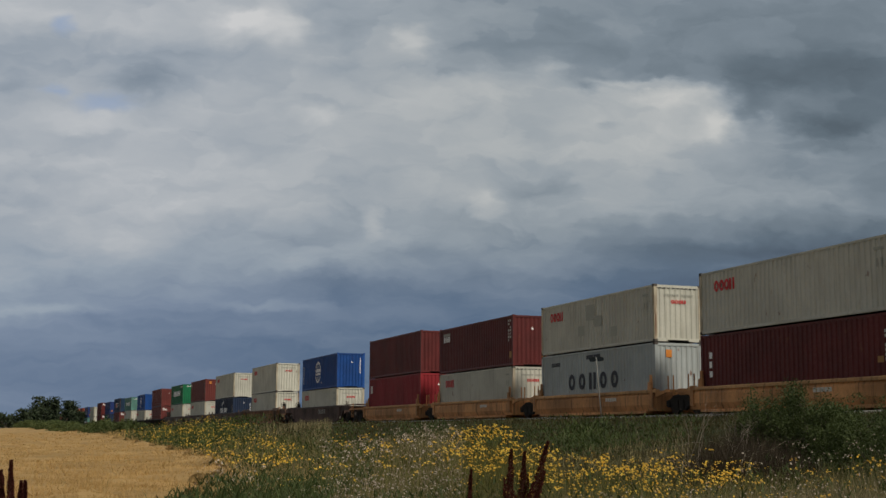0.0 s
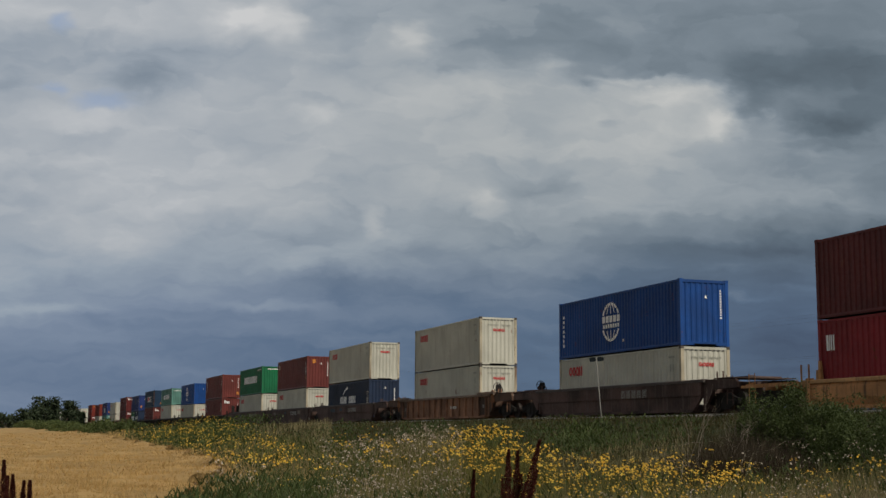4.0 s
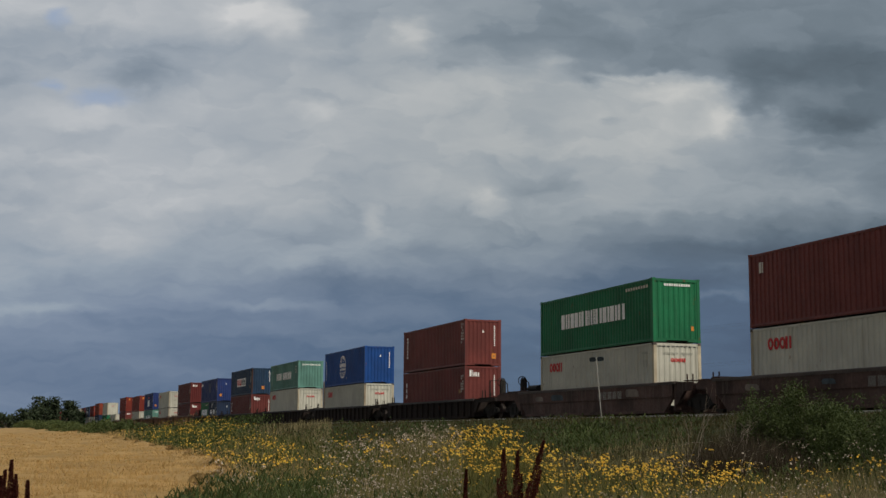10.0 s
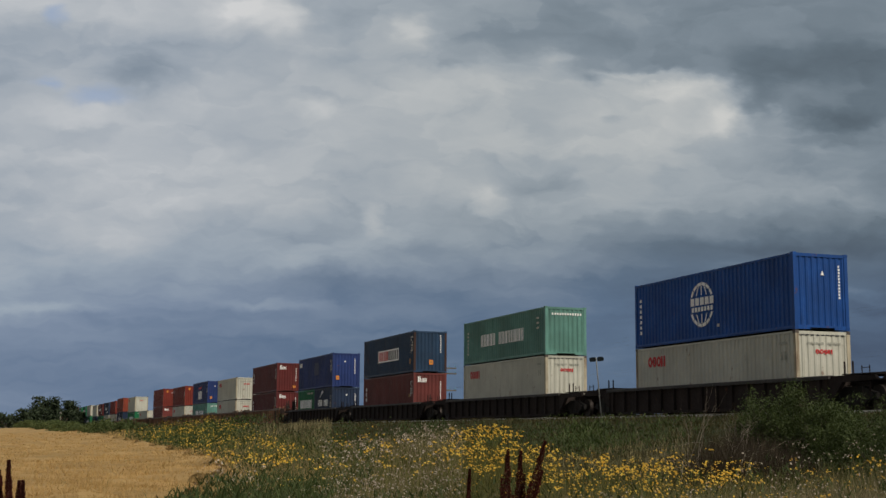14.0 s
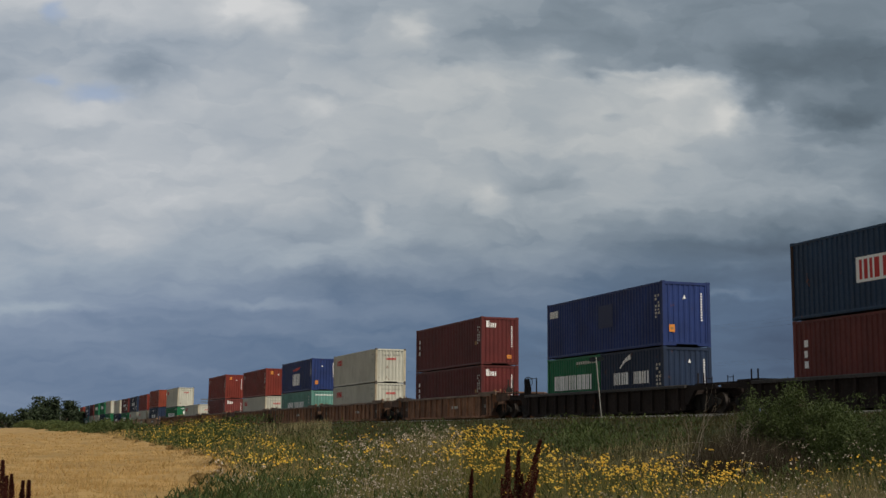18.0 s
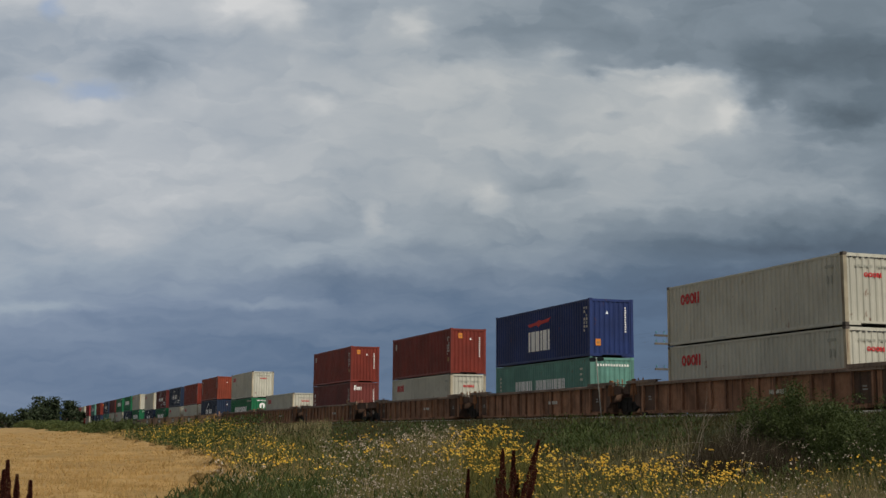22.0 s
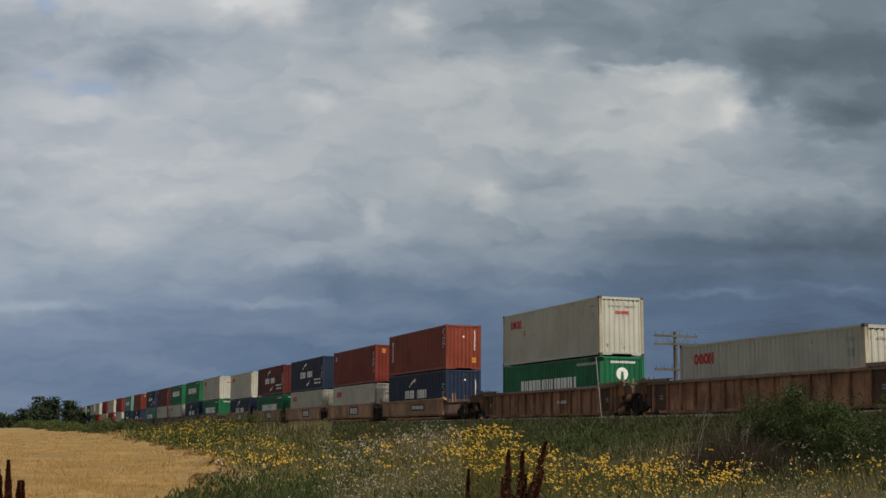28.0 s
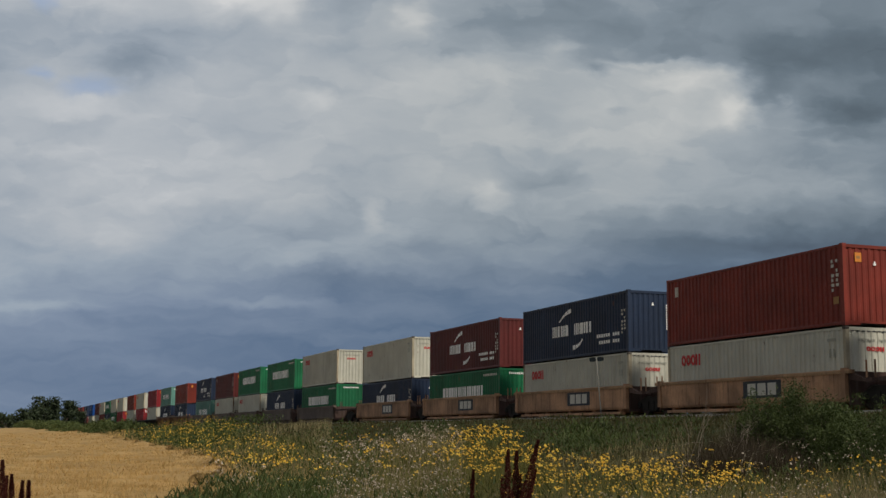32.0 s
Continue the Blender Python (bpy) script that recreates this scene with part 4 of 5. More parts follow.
    # spoked brake wheels on their stands, with a handrail and its post
    for wheel, up, housing, rail_to in BRAKES.get(look_no, ()):
        part("hand_brake", "hand_brake", lambda bm: [tube(bm, [(0.25 * math.cos(a), 0, 0.25 * math.sin(a)) for a in [2 * math.pi * k / 16 for k in range(17)]], 0.022, 5)] + [tube(bm, [(0, 0, 0), (0.25 * math.cos(a), 0, 0.25 * math.sin(a))], 0.014, 5) for a in (0.3, 1.56, 2.8, 4.1, 5.3)], STEEL_DARK, ob, "spoked hand brake wheel", pose(-0.75, wheel, up))
        part("brake_housing", ("brake_housing", housing > 0, round(up, 2)), lambda bm: [box(bm, -0.15, 0.15, min(0.05, housing), max(-0.05, housing), top - up, 0.06, 0.05), box(bm, -0.10, 0.10, min(0.05, housing), max(-0.05, housing), 0.06, 0.17, 0.08), tube(bm, [(0.05, housing * 1.2, 0.0), (0.05, housing * 2.2, -0.12), (0.05, housing * 2.6, top - up)], 0.032)], STEEL_DARK, ob, at=pose(-0.75, wheel, up))
        if rail_to:
            part("handrail", ("handrail", round(rail_to - wheel, 2), round(up, 2)), lambda bm: [tube(bm, [(0, 0, 0.10), (0, rail_to - wheel, 0.14)], 0.020, 6), box(bm, -0.025, 0.025, rail_to - wheel - 0.035, rail_to - wheel + 0.035, top - up - 0.05, 0.14)], STEEL_DARK, ob, at=pose(-0.9, wheel, up))
    if look_no == 8:
        part("air_tank", "air_tank", lambda bm: prism(bm, [(p[0] * 1.35, p[1]) for p in ring_of(10, 0.20, 0.0, 0.16)], "y", -0.6, 0.6), STEEL_DARK, ob, "dark air tank on the deck", pose(-0.6, 8.1, top + 0.04))
    if look_no == 14:
        for y in (-9.48, -10.16):
            part("guide_bar", "guide_bar", lambda bm: box(bm, -0.03, 0.03, -0.035, 0.035, -0.2, 0.78, 0.01), STEEL_DARK, ob, at=pose(-0.9, y, 1.42))
    if look_no in (6, 7, 8):
        # painted-over patches on the flank
        for k, (y, z, w, h, tone) in enumerate(((-4.6, 0.98, 1.3, 0.36, 0), (-3.0, 0.95, 0.7, 0.30, 2), (3.4, 0.96, 1.5, 0.30, 1), (5.6, 0.94, 1.0, 0.26, 0), (0.9, 1.0, 0.8, 0.2, 1))):
            if (k + look_no) % 3:
                part("faded_patch", ("faded_patch", w), lambda bm: prism(bm, [(-w / 2, -h / 2), (w * 0.42, -h * 0.46), (w / 2, h * 0.1), (w * 0.38, h / 2), (-w * 0.3, h * 0.44), (-w * 0.46, h * 0.15)], "x", -0.004, 0.003), FADED[tone], ob, "faded painted-over patch", pose(-1.533, y, z))
    if kind == "tan":
        wide, tall = (2.9, 0.44) if look_no == 21 else (2.5, 0.66)
        part("name_plate", ("name_plate", wide), lambda bm: box(bm, -1.530, -1.515, -wide / 2, wide / 2, 0.84 - tall / 2, 0.84 + tall / 2), mark_paint("dark"), ob, "dark painted panel", pose(0, -1.4, 0))
        o = part("lettering", ("lettering", "wagon name", wide), lambda bm: blocks(bm, 9 if look_no == 21 else 3, wide - 0.5, tall - 0.2, 0.2), mark_paint("pale"), ob, "pale block lettering", pose(-1.532, -1.4, 0.84))
        o["kind"] = "stuff"
    elif kind in ("brown", "yellow", "rust"):
        part("lettering", ("lettering", "wagon mark"), lambda bm: blocks(bm, 5, 2.5 if kind == "brown" else 1.1, 0.36 if kind == "brown" else 0.16, 0.2), mark_paint("grey" if kind == "brown" else "pale"), ob, "faded pale lettering", pose(-1.526, -2.4, 0.92 if kind == "brown" else 0.72))
    return ob


# ---- the train: load by load from its head. Front end at 15 s, lower box, upper box, wagon ----
def c(colour, style, high=HIGH):
    return (colour, style, high)


CR = c("cream", "cream")
CRS = c("cream", "cream", STD)
GR, GRS = c("green", "green"), c("green", "green", STD)
NV, NVS = c("navy", "navy"), c("navy", "navy", STD)
RD, RDS = c("red", "sticker"), c("red", "sticker", STD)
LS = c("oxide", "lessor")
BL = c("blue", "globe")
TL, TLS = c("teal", "teal"), c("teal", "teal", STD)
MR = c("maroon", "sticker")
TRAIN = [
    (-176.3, c("maroon", "lessor"), CRS, "yellow"),
    (-160.3, c("pale grey", "grey"), CRS, "yellow"),
    (-144.2, CRS, c("maroon", "corner logo"), "yellow"),
    (-128.2, c("crimson", "stamped"), c("maroon", "plain"), "yellow"),
    (-106.5, CRS, BL, "brown"),
    (-83.1, CR, CR, "rust"),
    (-60.0, NV, CR, "brown"),
    (-39.9, CR, c("oxide", "sticker"), "brown"),
    (-20.1, CR, GR, "brown"),
    (3.45, LS, c("oxide", "corner"), "black"),
    (25.4, CRS, BL, "black"),
    (47.5, CR, TLS, "black"),
    (69.4, LS, c("slate blue", "boxed"), "black"),
    (91.1, "pair", c("indigo", "small mark"), "black"),
    (112.75, c("maroon", "lessor"), c("maroon", "lessor"), "rust"),
    (134.55, CRS, CRS, "rust"),
    (154.3, TLS, c("indigo", "eagle"), "rust"),
    (174.1, CRS, RD, "rust"),
    (197.5, LS, RD, "rust"),
    (217.6, CRS, None, "rust"),
    (237.3, c("green", "green badge", STD), CR, "rust"),
    (259.0, NV, c("orange red", "corner"), "tan"),
    (274.65, CRS, RD, "tan"),
    (290.4, CRS, NV, "tan"),
    (306.0, GRS, c("maroon", "navy"), "tan"),
    (321.9, NVS, CR, "tan"),
    (341.8, GR, CR, "grey"),
    (357.2, NV, GR, "grey"),
    (373.0, CR, GR, "grey"),
    (388.3, CR, MR, "grey"),
    (403.6, TL, NV, "grey"),
    (423.8, NV, RD, "rust"),
    (440.4, NV, TL, "rust"),
    (457.7, CR, c("crimson", "sticker"), "black"),
    (475.4, c("crimson", "lessor"), CR, "black"),
    (491.3, CR, RD, "black"),
    (511.0, c("crimson", "sticker"), CR, "black"),
    (525.5, GR, CR, "black"),
    (539.6, NV, GR, "brown"),
    (554.3, RD, CR, "brown"),
    (567.5, CR, LS, "brown"),
    (586.6, CR, BL, "brown"),
    (604.6, LS, NV, "rust"),
    (622.0, CR, RD, "rust"),
    (640.0, LS, RD, "rust"),
]
TINTS = {"cream": "cream white", "red": "rust red", "oxide": "oxide red", "maroon": "dark maroon", "crimson": "bright crimson", "green": "bright green", "navy": "navy blue", "blue": "strong blue",
         "teal": "pale teal", "pale grey": "pale grey", "indigo": "indigo blue", "slate blue": "dark slate blue", "orange red": "orange red"}
MARKS = {"green badge": "with white lettering and emblem", "cream": "with a red logo", "sticker": "with small stickers", "lessor": "with white lettering on its end", "green": "with broad white lettering", "navy": "with white lettering and curved strokes",
         "globe": "with a white globe logo", "grey": "with large dark lettering", "teal": "with white lettering", "eagle": "with white lettering and red wings", "small mark": "with a small white logo",
         "boxed": "with a white lettered panel", "stamped": "with a small white logo", "plain": "with plain sides", "corner": "with white lettering and sticker", "corner logo": "with white logo and sticker"}
MOVING = []          # thing, place at 15 s
TURNING = 92         # wheelsets of the wagons that come near


def load_train():
    for i, (front, lower, upper, kind) in enumerate(TRAIN):
        mid = front + 6.096
        gap_a = front - TRAIN[i - 1][0] if i else 20.0
        gap_b = TRAIN[i + 1][0] - front if i + 1 < len(TRAIN) else 20.0
        wagon = well_wagon(kind, gap_a / 2 - 0.03, gap_b / 2 - 0.03, gap_a < 20.5, gap_b < 20.5, i)
        tints = {"tan": "faded tan", "yellow": "dirty yellow", "rust": "rusty brown", "black": "sooty black", "brown": "dark brown", "grey": "dusty grey-brown"}
        tagged(wagon, f"{tints[kind]} steel well wagon carrying {'stacked containers' if upper else 'a single container'}", "railway wagon", "well wagons of the train")
        MOVING.append((wagon, (TRACK, mid, RAIL)))
        z = RAIL + FLOOR + (0.075 if kind == "black" else 0.0)
        if lower == "pair":
            for dy, colour, style in ((3.07, "green", "green"), (-3.07, "navy", "navy")):
                ob = container(colour, STD, 6.058, style)
                tagged(ob, f"short {TINTS[colour]} container {MARKS[style]}", "container", "containers on the train")
                MOVING.append((ob, (TRACK, mid + dy, z)))
            lower = (0, 0, STD)
        else:
            ob = container(lower[0], lower[2], 12.192, lower[1])
            tagged(ob, f"{TINTS[lower[0]]} container {MARKS[lower[1]]}, in a well", "container", "containers on the train")
            MOVING.append((ob, (TRACK, mid, z)))
        if upper:
            ob = container(upper[0], upper[2], 12.192, upper[1], i == 1)
            tagged(ob, f"{TINTS[upper[0]]} container {MARKS[upper[1]]}, stacked on another", "container", "containers on the train")
            MOVING.append((ob, (TRACK, mid, z + lower[2] + 0.02)))


# ---- plants: bulk meshes from arrays ----
def bulk(name, verts, faces, material, label, category, smooth=False):
    """One mesh of very many small pieces."""
    me = bpy.data.meshes.new(name)
    nf, size = faces.shape
    me.vertices.add(len(verts))
    me.vertices.foreach_set("co", verts.astype(np.float32).ravel())
    me.loops.add(nf * size)
    me.loops.foreach_set("vertex_index", faces.astype(np.int32).ravel())
    me.polygons.add(nf)
    me.polygons.foreach_set("loop_start", np.arange(nf, dtype=np.int32) * size)
    me.update(calc_edges=True)
    me.validate()
    me.materials.append(material)
    ob = new(name, me)
    if category:
        tagged(ob, label, category, kind="stuff")
    return ob


def blade_arrays(rng, x, y, z, high, wide, lean):
    """Bent tapering blades, four triangles' worth each."""
    n = len(x)
    turn, bend = rng.uniform(0, 2 * np.pi, n), rng.uniform(0, 2 * np.pi, n)
    face = np.stack([np.cos(turn), np.sin(turn), np.zeros(n)], -1) * (wide / 2)[:, None]
    foot = np.stack([x, y, z], -1)
    reach = lean * high * rng.uniform(0.3, 1.0, n)
    way = np.stack([np.cos(bend) * reach, np.sin(bend) * reach, np.zeros(n)], -1)
    up = np.stack([np.zeros(n), np.zeros(n), high], -1)
    mid = foot + way * 0.35 + up * 0.55
    tip = foot + way + up
    v = np.stack([foot - face, foot + face, mid - face * 0.75, mid + face * 0.75, tip], 1).reshape(-1, 3)
    k = np.arange(n)[:, None] * 5
    f = np.concatenate([k + [0, 1, 3], k + [0, 3, 2], k + [2, 3, 4]], 0)
    return v, f, tip


def blades(name, rng, x, y, high, wide, lean, material, label, category, sink=0.03):
    v, f, tip = blade_arrays(rng, x, y, ground_z(x, y) - sink, high, wide, lean)
    bulk(name, v, f, material, label, category)
    return tip


def head_arrays(rng, at, size, dome=0.4, sides=6):
    """Small round flower heads: a low cone of petals facing mostly up and to the viewer."""
    n = len(at)
    tilt = rng.normal(0, 0.45, (n, 2))
    up = np.stack([tilt[:, 0], tilt[:, 1] - 0.55, np.ones(n)], -1)
    up /= np.linalg.norm(up, axis=1)[:, None]
    a = np.cross(up, rng.normal(0, 1, (n, 3)))
    a /= np.linalg.norm(a, axis=1)[:, None]
    b = np.cross(up, a)
    parts = [at + up * (size * dome)[:, None]]
    for k in range(sides):
        t = 2 * np.pi * k / sides
        r = size * rng.uniform(0.75, 1.15, n)
        parts.append(at + (a * np.cos(t) + b * np.sin(t)) * r[:, None])
    v = np.stack(parts, 1).reshape(-1, 3)
    k0 = np.arange(n)[:, None] * (sides + 1)
    f = np.concatenate([k0 + [0, 1 + k, 1 + (k + 1) % sides] for k in range(sides)], 0)
    return v, f


def fan(rng, n, az0, az1, d0, d1, power=1.0, soft=0.0):
    """n places between two bearings and two distances, denser near by, with soft ends."""
    az = np.radians(rng.uniform(az0, az1, n) + rng.normal(0, 1, n) * soft)
    d = d0 * (d1 / d0) ** (rng.uniform(0, 1, n) ** power)
    return d * np.sin(az), d * np.cos(az), d


def tall_limit(az):
    """How far from the camera the tall plants reach on a bearing; beyond them the bank is short grass."""
    return np.interp(az, [5.0, 7.7, 11.4, 15.2, 17.8, 20.0, 21.9, 24.0, 25.4, 29.0, 33.0, 39.0, 44.0], [150, 130, 72, 47, 42, 37, 36, 28, 23, 21.5, 20, 18, 17])


def vegetation():
    rng = np.random.default_rng(11)
    straw = leafy("ripe wheat", (0.480, 0.310, 0.118), (0.570, 0.392, 0.165), 0.8, 0.2)
    green = leafy("meadow grass", (0.080, 0.088, 0.024), (0.225, 0.200, 0.066), 0.7, 0.3)
    bankg = leafy("bank grass", (0.036, 0.036, 0.013), (0.128, 0.106, 0.043), 0.7, 0.3)
    dull = leafy("dry meadow stalks", (0.155, 0.132, 0.062), (0.40, 0.345, 0.185), 0.8, 0.2)
    lush = leafy("lush weeds", (0.046, 0.072, 0.020), (0.098, 0.130, 0.040), 0.6, 0.3)
    petal = leafy("yellow petals", (0.66, 0.36, 0.022), (0.90, 0.66, 0.10), 0.6, 0.3)
    fluff = leafy("pale seed heads", (0.25, 0.18, 0.14), (0.72, 0.65, 0.54), 0.9, 0.3)
    # wheat: a canopy sheet under many ears
    xs, ys = np.concatenate([np.linspace(-400, -60, 20)[:-1], np.linspace(-60, 20, 130)]), 9.0 * (600 / 9.0) ** np.linspace(0, 1, 170)
    gx, gy = np.meshgrid(xs, ys)
    gx = np.minimum(gx, field_edge(gy) - 0.15)
    gz = ground_z(gx, gy) + 0.68 + rng.normal(0, 0.025, gx.shape)
    n = len(xs)
    k = (np.arange(len(ys) - 1)[:, None] * n + np.arange(n - 1)[None, :]).reshape(-1)
    f = np.stack([k, k + 1, k + n + 1, k + n], -1)
    crop = surface("ripe crop seen from above", (0.435, 0.290, 0.122), 0.9, 0.0, 2.2, 0.26, 0.8, gloss=0.1, grime=(0.24, 0.20, 0.075), streak=0.25)
    bulk("wheat_canopy", np.stack([gx, gy, gz], -1).reshape(-1, 3), f, crop, "dense golden canopy of a ripe wheat field", "wheat")
    x, y, d = fan(rng, 150000, -4, 17, 11, 150, 1.2)
    keep = x < field_edge(y) + rng.normal(0, 0.25, len(x))
    x, y, d = x[keep], y[keep], d[keep]
    high = rng.normal(0.73, 0.035, len(x))
    tip = blades("wheat_stalks", rng, x, y, high, np.maximum(0.006, d * 0.00035), 0.22, straw, "ripe golden wheat stalks", "wheat")
    v, f, _ = blade_arrays(rng, tip[:, 0], tip[:, 1], tip[:, 2] - 0.08, np.full(len(tip), 0.09), np.maximum(0.012, d * 0.0006), 0.9)
    bulk("wheat_ears", v, f, straw, "ripe golden wheat ears", "wheat")
    # a few green weeds that stand in the crop, more of them towards its edge
    x, y, d = fan(rng, 9000, 0.0, 11, 14, 60)
    gap = field_edge(y) - x
    keep = (np.sin(x * 1.7 + y * 0.23) + np.sin(y * 0.41) > 1.15 - 1.6 * np.exp(-np.maximum(gap, 0) / 0.6)) & (gap > -0.4)
    x, y, d = x[keep], y[keep], d[keep]
    blades("crop_weeds", rng, x, y, rng.uniform(0.7, 0.86, len(x)), np.maximum(0.01, d * 0.0005), 0.3, green, "thin green weeds standing in the wheat", "weeds")
    # straw that has strayed out of the crop into the verge
    y = 12.0 * (150 / 12.0) ** rng.uniform(0, 1, 11000)
    x = field_edge(y) - 0.2 + np.minimum(3.5, rng.exponential(0.5 + 0.012 * y, 11000))
    blades("stray_straw", rng, x, y, rng.uniform(0.4, 0.74, 11000), np.maximum(0.007, np.hypot(x, y) * 0.00045), 0.3, straw, "dry straw strayed into the verge beside the wheat", "dry grass")
    # long grass of the verge
    az = rng.uniform(4, 44, 150000)
    d = 7.5 * (tall_limit(az) * rng.uniform(0.9, 1.08, len(az)) / 7.5) ** rng.uniform(0, 1, len(az))
    x, y = d * np.sin(np.radians(az)), d * np.cos(np.radians(az))
    keep = (x > field_edge(y) - 0.1) & (x < 24) & ((d > 16.5) | (az < 21) | (rng.uniform(0, 1, len(x)) < 0.65))
    x, y, d, az = x[keep], y[keep], d[keep], az[keep]
    high = rng.uniform(0.30, 0.80, len(x)) * (0.8 + 0.25 * np.sin(x * 1.1 + 0.7 * y))
    blades("meadow_grass", rng, x, y, high, np.maximum(0.005, d * 0.00042), 0.45, green, "long green meadow grass on the verge", "grass")
    # short grass of the bank
    az = rng.uniform(4, 44, 120000)
    u = rng.uniform(0, 1, len(az))
    d = tall_limit(az) * 0.95 * (200.0 / tall_limit(az)) ** (u ** 1.5)
    x, y = d * np.sin(np.radians(az)), d * np.cos(np.radians(az))
    keep = (x > field_edge(y)) & (x < 25.4)
    x, y, d = x[keep], y[keep], d[keep]
    high = rng.uniform(0.07, 0.24, len(x)) * (0.6 + 0.4 * ease((25.0 - x) / 3.0))
    blades("bank_grass", rng, x, y, high, np.maximum(0.008, d * 0.0006), 1.1, bankg, "short green grass on the railway bank", "grass")
    # taller grass on the far shoulder of the track
    x, y = rng.uniform(31.9, 33.4, 15000), rng.uniform(24, 220, 15000)
    blades("far_shoulder_grass", rng, x, y, rng.uniform(0.45, 0.95, 15000), np.full(15000, 0.05), 0.4, bankg, "rough grass on the far shoulder of the track", "grass")
    # dry stalks
    sv, sf, sb = [], [], 0
    for az0, az1, d0, d1, n, lo, hi in ((13.5, 21, 14, 42, 4000, 0.45, 0.80), (21, 40, 11.5, 15.8, 15000, 0.5, 0.90), (14, 21, 11.5, 17, 5000, 0.45, 0.8), (9, 14, 14, 40, 3000, 0.45, 0.8), (22, 40, 15, 20, 3500, 0.4, 0.75), (15.5, 20.5, 38, 52, 4000, 0.08, 0.32), (24, 31, 22, 34, 2500, 0.08, 0.3), (9.5, 15, 45, 90, 1800, 0.3, 0.7)):
        x, y, d = fan(rng, n, az0, az1, d0, d1)
        v, f, _ = blade_arrays(rng, x, y, ground_z(x, y) - 0.03, rng.uniform(lo, hi, n), np.maximum(0.005, d * 0.0004), 0.3)
        sv.append(v)
        sf.append(f + sb)
        sb += len(v)
    bulk("dry_stalks", np.concatenate(sv), np.concatenate(sf), dull, "dry brown stalks among the grass", "dry grass")
    # broad-leaved weeds, in patches
    leaf_v, leaf_f, base = [], [], 0
    for az0, az1, d0, d1, n, lo, hi in ((8.0, 15, 11.5, 22, 9000, 0.1, 0.85), (9, 17, 20, 60, 3800, 0.2, 0.8), (6.5, 12, 60, 120, 3000, 0.3, 1.0), (6.4, 10.8, 50, 100, 5000, 0.1, 0.95), (18, 42, 11, 20, 6000, 0.1, 0.7), (17.7, 20.0, 44, 52, 500, 0.1, 0.62), (23.2, 27.0, 30, 41, 500, 0.05, 0.45), (25.3, 27.2, 31, 37, 900, 0.05, 0.58), (21.4, 22.6, 36, 42, 350, 0.05, 0.42), (14.5, 20.5, 11.5, 17, 4200, 0.1, 0.72), (27.0, 31.0, 30, 40, 500, 0.05, 0.35), (19.5, 31, 38, 56, 350, 0.02, 0.22)):
        x, y, d = fan(rng, n, az0, az1, d0, d1, soft=0.5)
        keep = (x < 25.0) & (x > field_edge(y))
        x, y, d = x[keep], y[keep], d[keep]
        n = len(x)
        z = ground_z(x, y) + rng.uniform(lo, hi, n)
        v, f, _ = blade_arrays(rng, x, y, z, rng.uniform(0.04, 0.14, n), np.maximum(0.02, d * 0.0011), 1.3)
        leaf_v.append(v)
        leaf_f.append(f + base)
        base += len(v)
    bulk("weeds", np.concatenate(leaf_v), np.concatenate(leaf_f), lush, "dark green broad-leaved weeds in patches", "weeds")
    # yellow flowers: stems and flat clusters of heads, in drifts
    stem_v, stem_f, sb, hv, hf, hb = [], [], 0, [], [], 0
    drifts = ((19.8, 24.2, 24, 36.5, 140, 0.70, 0.98), (23.0, 33.0, 15.5, 24.0, 280, 0.54, 0.92), (29.0, 39.8, 13, 18, 85, 0.45, 0.85),
              (6.4, 10.6, 56, 104, 150, 0.80, 1.36), (6.6, 12.8, 45, 80, 55, 0.70, 1.05), (8.5, 13.5, 30, 50, 50, 0.72, 0.95), (11.5, 18.5, 20, 44, 50, 0.7, 0.95), (18.0, 31.0, 12.5, 16, 22, 0.55, 0.8), (21, 24.5, 20, 26, 40, 0.6, 0.85))
    for az0, az1, d0, d1, n, lo, hi in drifts:
        x, y, d = fan(rng, int(n * 2.7), az0, az1, d0, d1, soft=0.5)
        drift = np.sin(x * 2.1 + 1.3 * np.sin(y * 0.5)) + np.sin(y * 1.3 + 0.9 * x) + rng.normal(0, 0.7, len(x))
        keep = (drift > 0.0) & (x > field_edge(y) - 0.15) & (d < tall_limit(np.degrees(np.arctan2(x, y))) * 1.0)
        x, y, d = x[keep], y[keep], d[keep]
        n = len(x)
        high = rng.uniform(lo, hi, n)
        v, f, tip = blade_arrays(rng, x, y, ground_z(x, y) - 0.03, high, np.maximum(0.012, d * 0.0007), 0.2)
        stem_v.append(v)
        stem_f.append(f + sb)
        sb += len(v)
        many = 6
        spread = np.repeat(np.clip(d * 0.0036, 0.045, 0.20) * rng.uniform(0.5, 1.3, n), many)[:, None]
        at = np.repeat(tip, many, 0) + rng.normal(0, 1, (n * many, 3)) * spread * [1.0, 1.0, 0.32]
        v, f = head_arrays(rng, at, np.repeat(np.where(d < 45, np.clip(d * 0.00070, 0.009, 0.025), 0.024), many) * rng.uniform(0.4, 1.6, n * many), 0.35)
        hv.append(v)
        hf.append(f + hb)
        hb += len(v)
    bulk("flower_stems", np.concatenate(stem_v), np.concatenate(stem_f), leafy("yellow-green stems", (0.12, 0.130, 0.030), (0.26, 0.245, 0.070), 0.7, 0.3), "green stems of the yellow wild flowers", "flower stems")
    bulk("yellow_flowers", np.concatenate(hv), np.concatenate(hf), petal, "clustered small yellow wild flower heads", "flowers")
    # pale dry heads, in loose sprays
    hv, hf, hb = [], [], 0
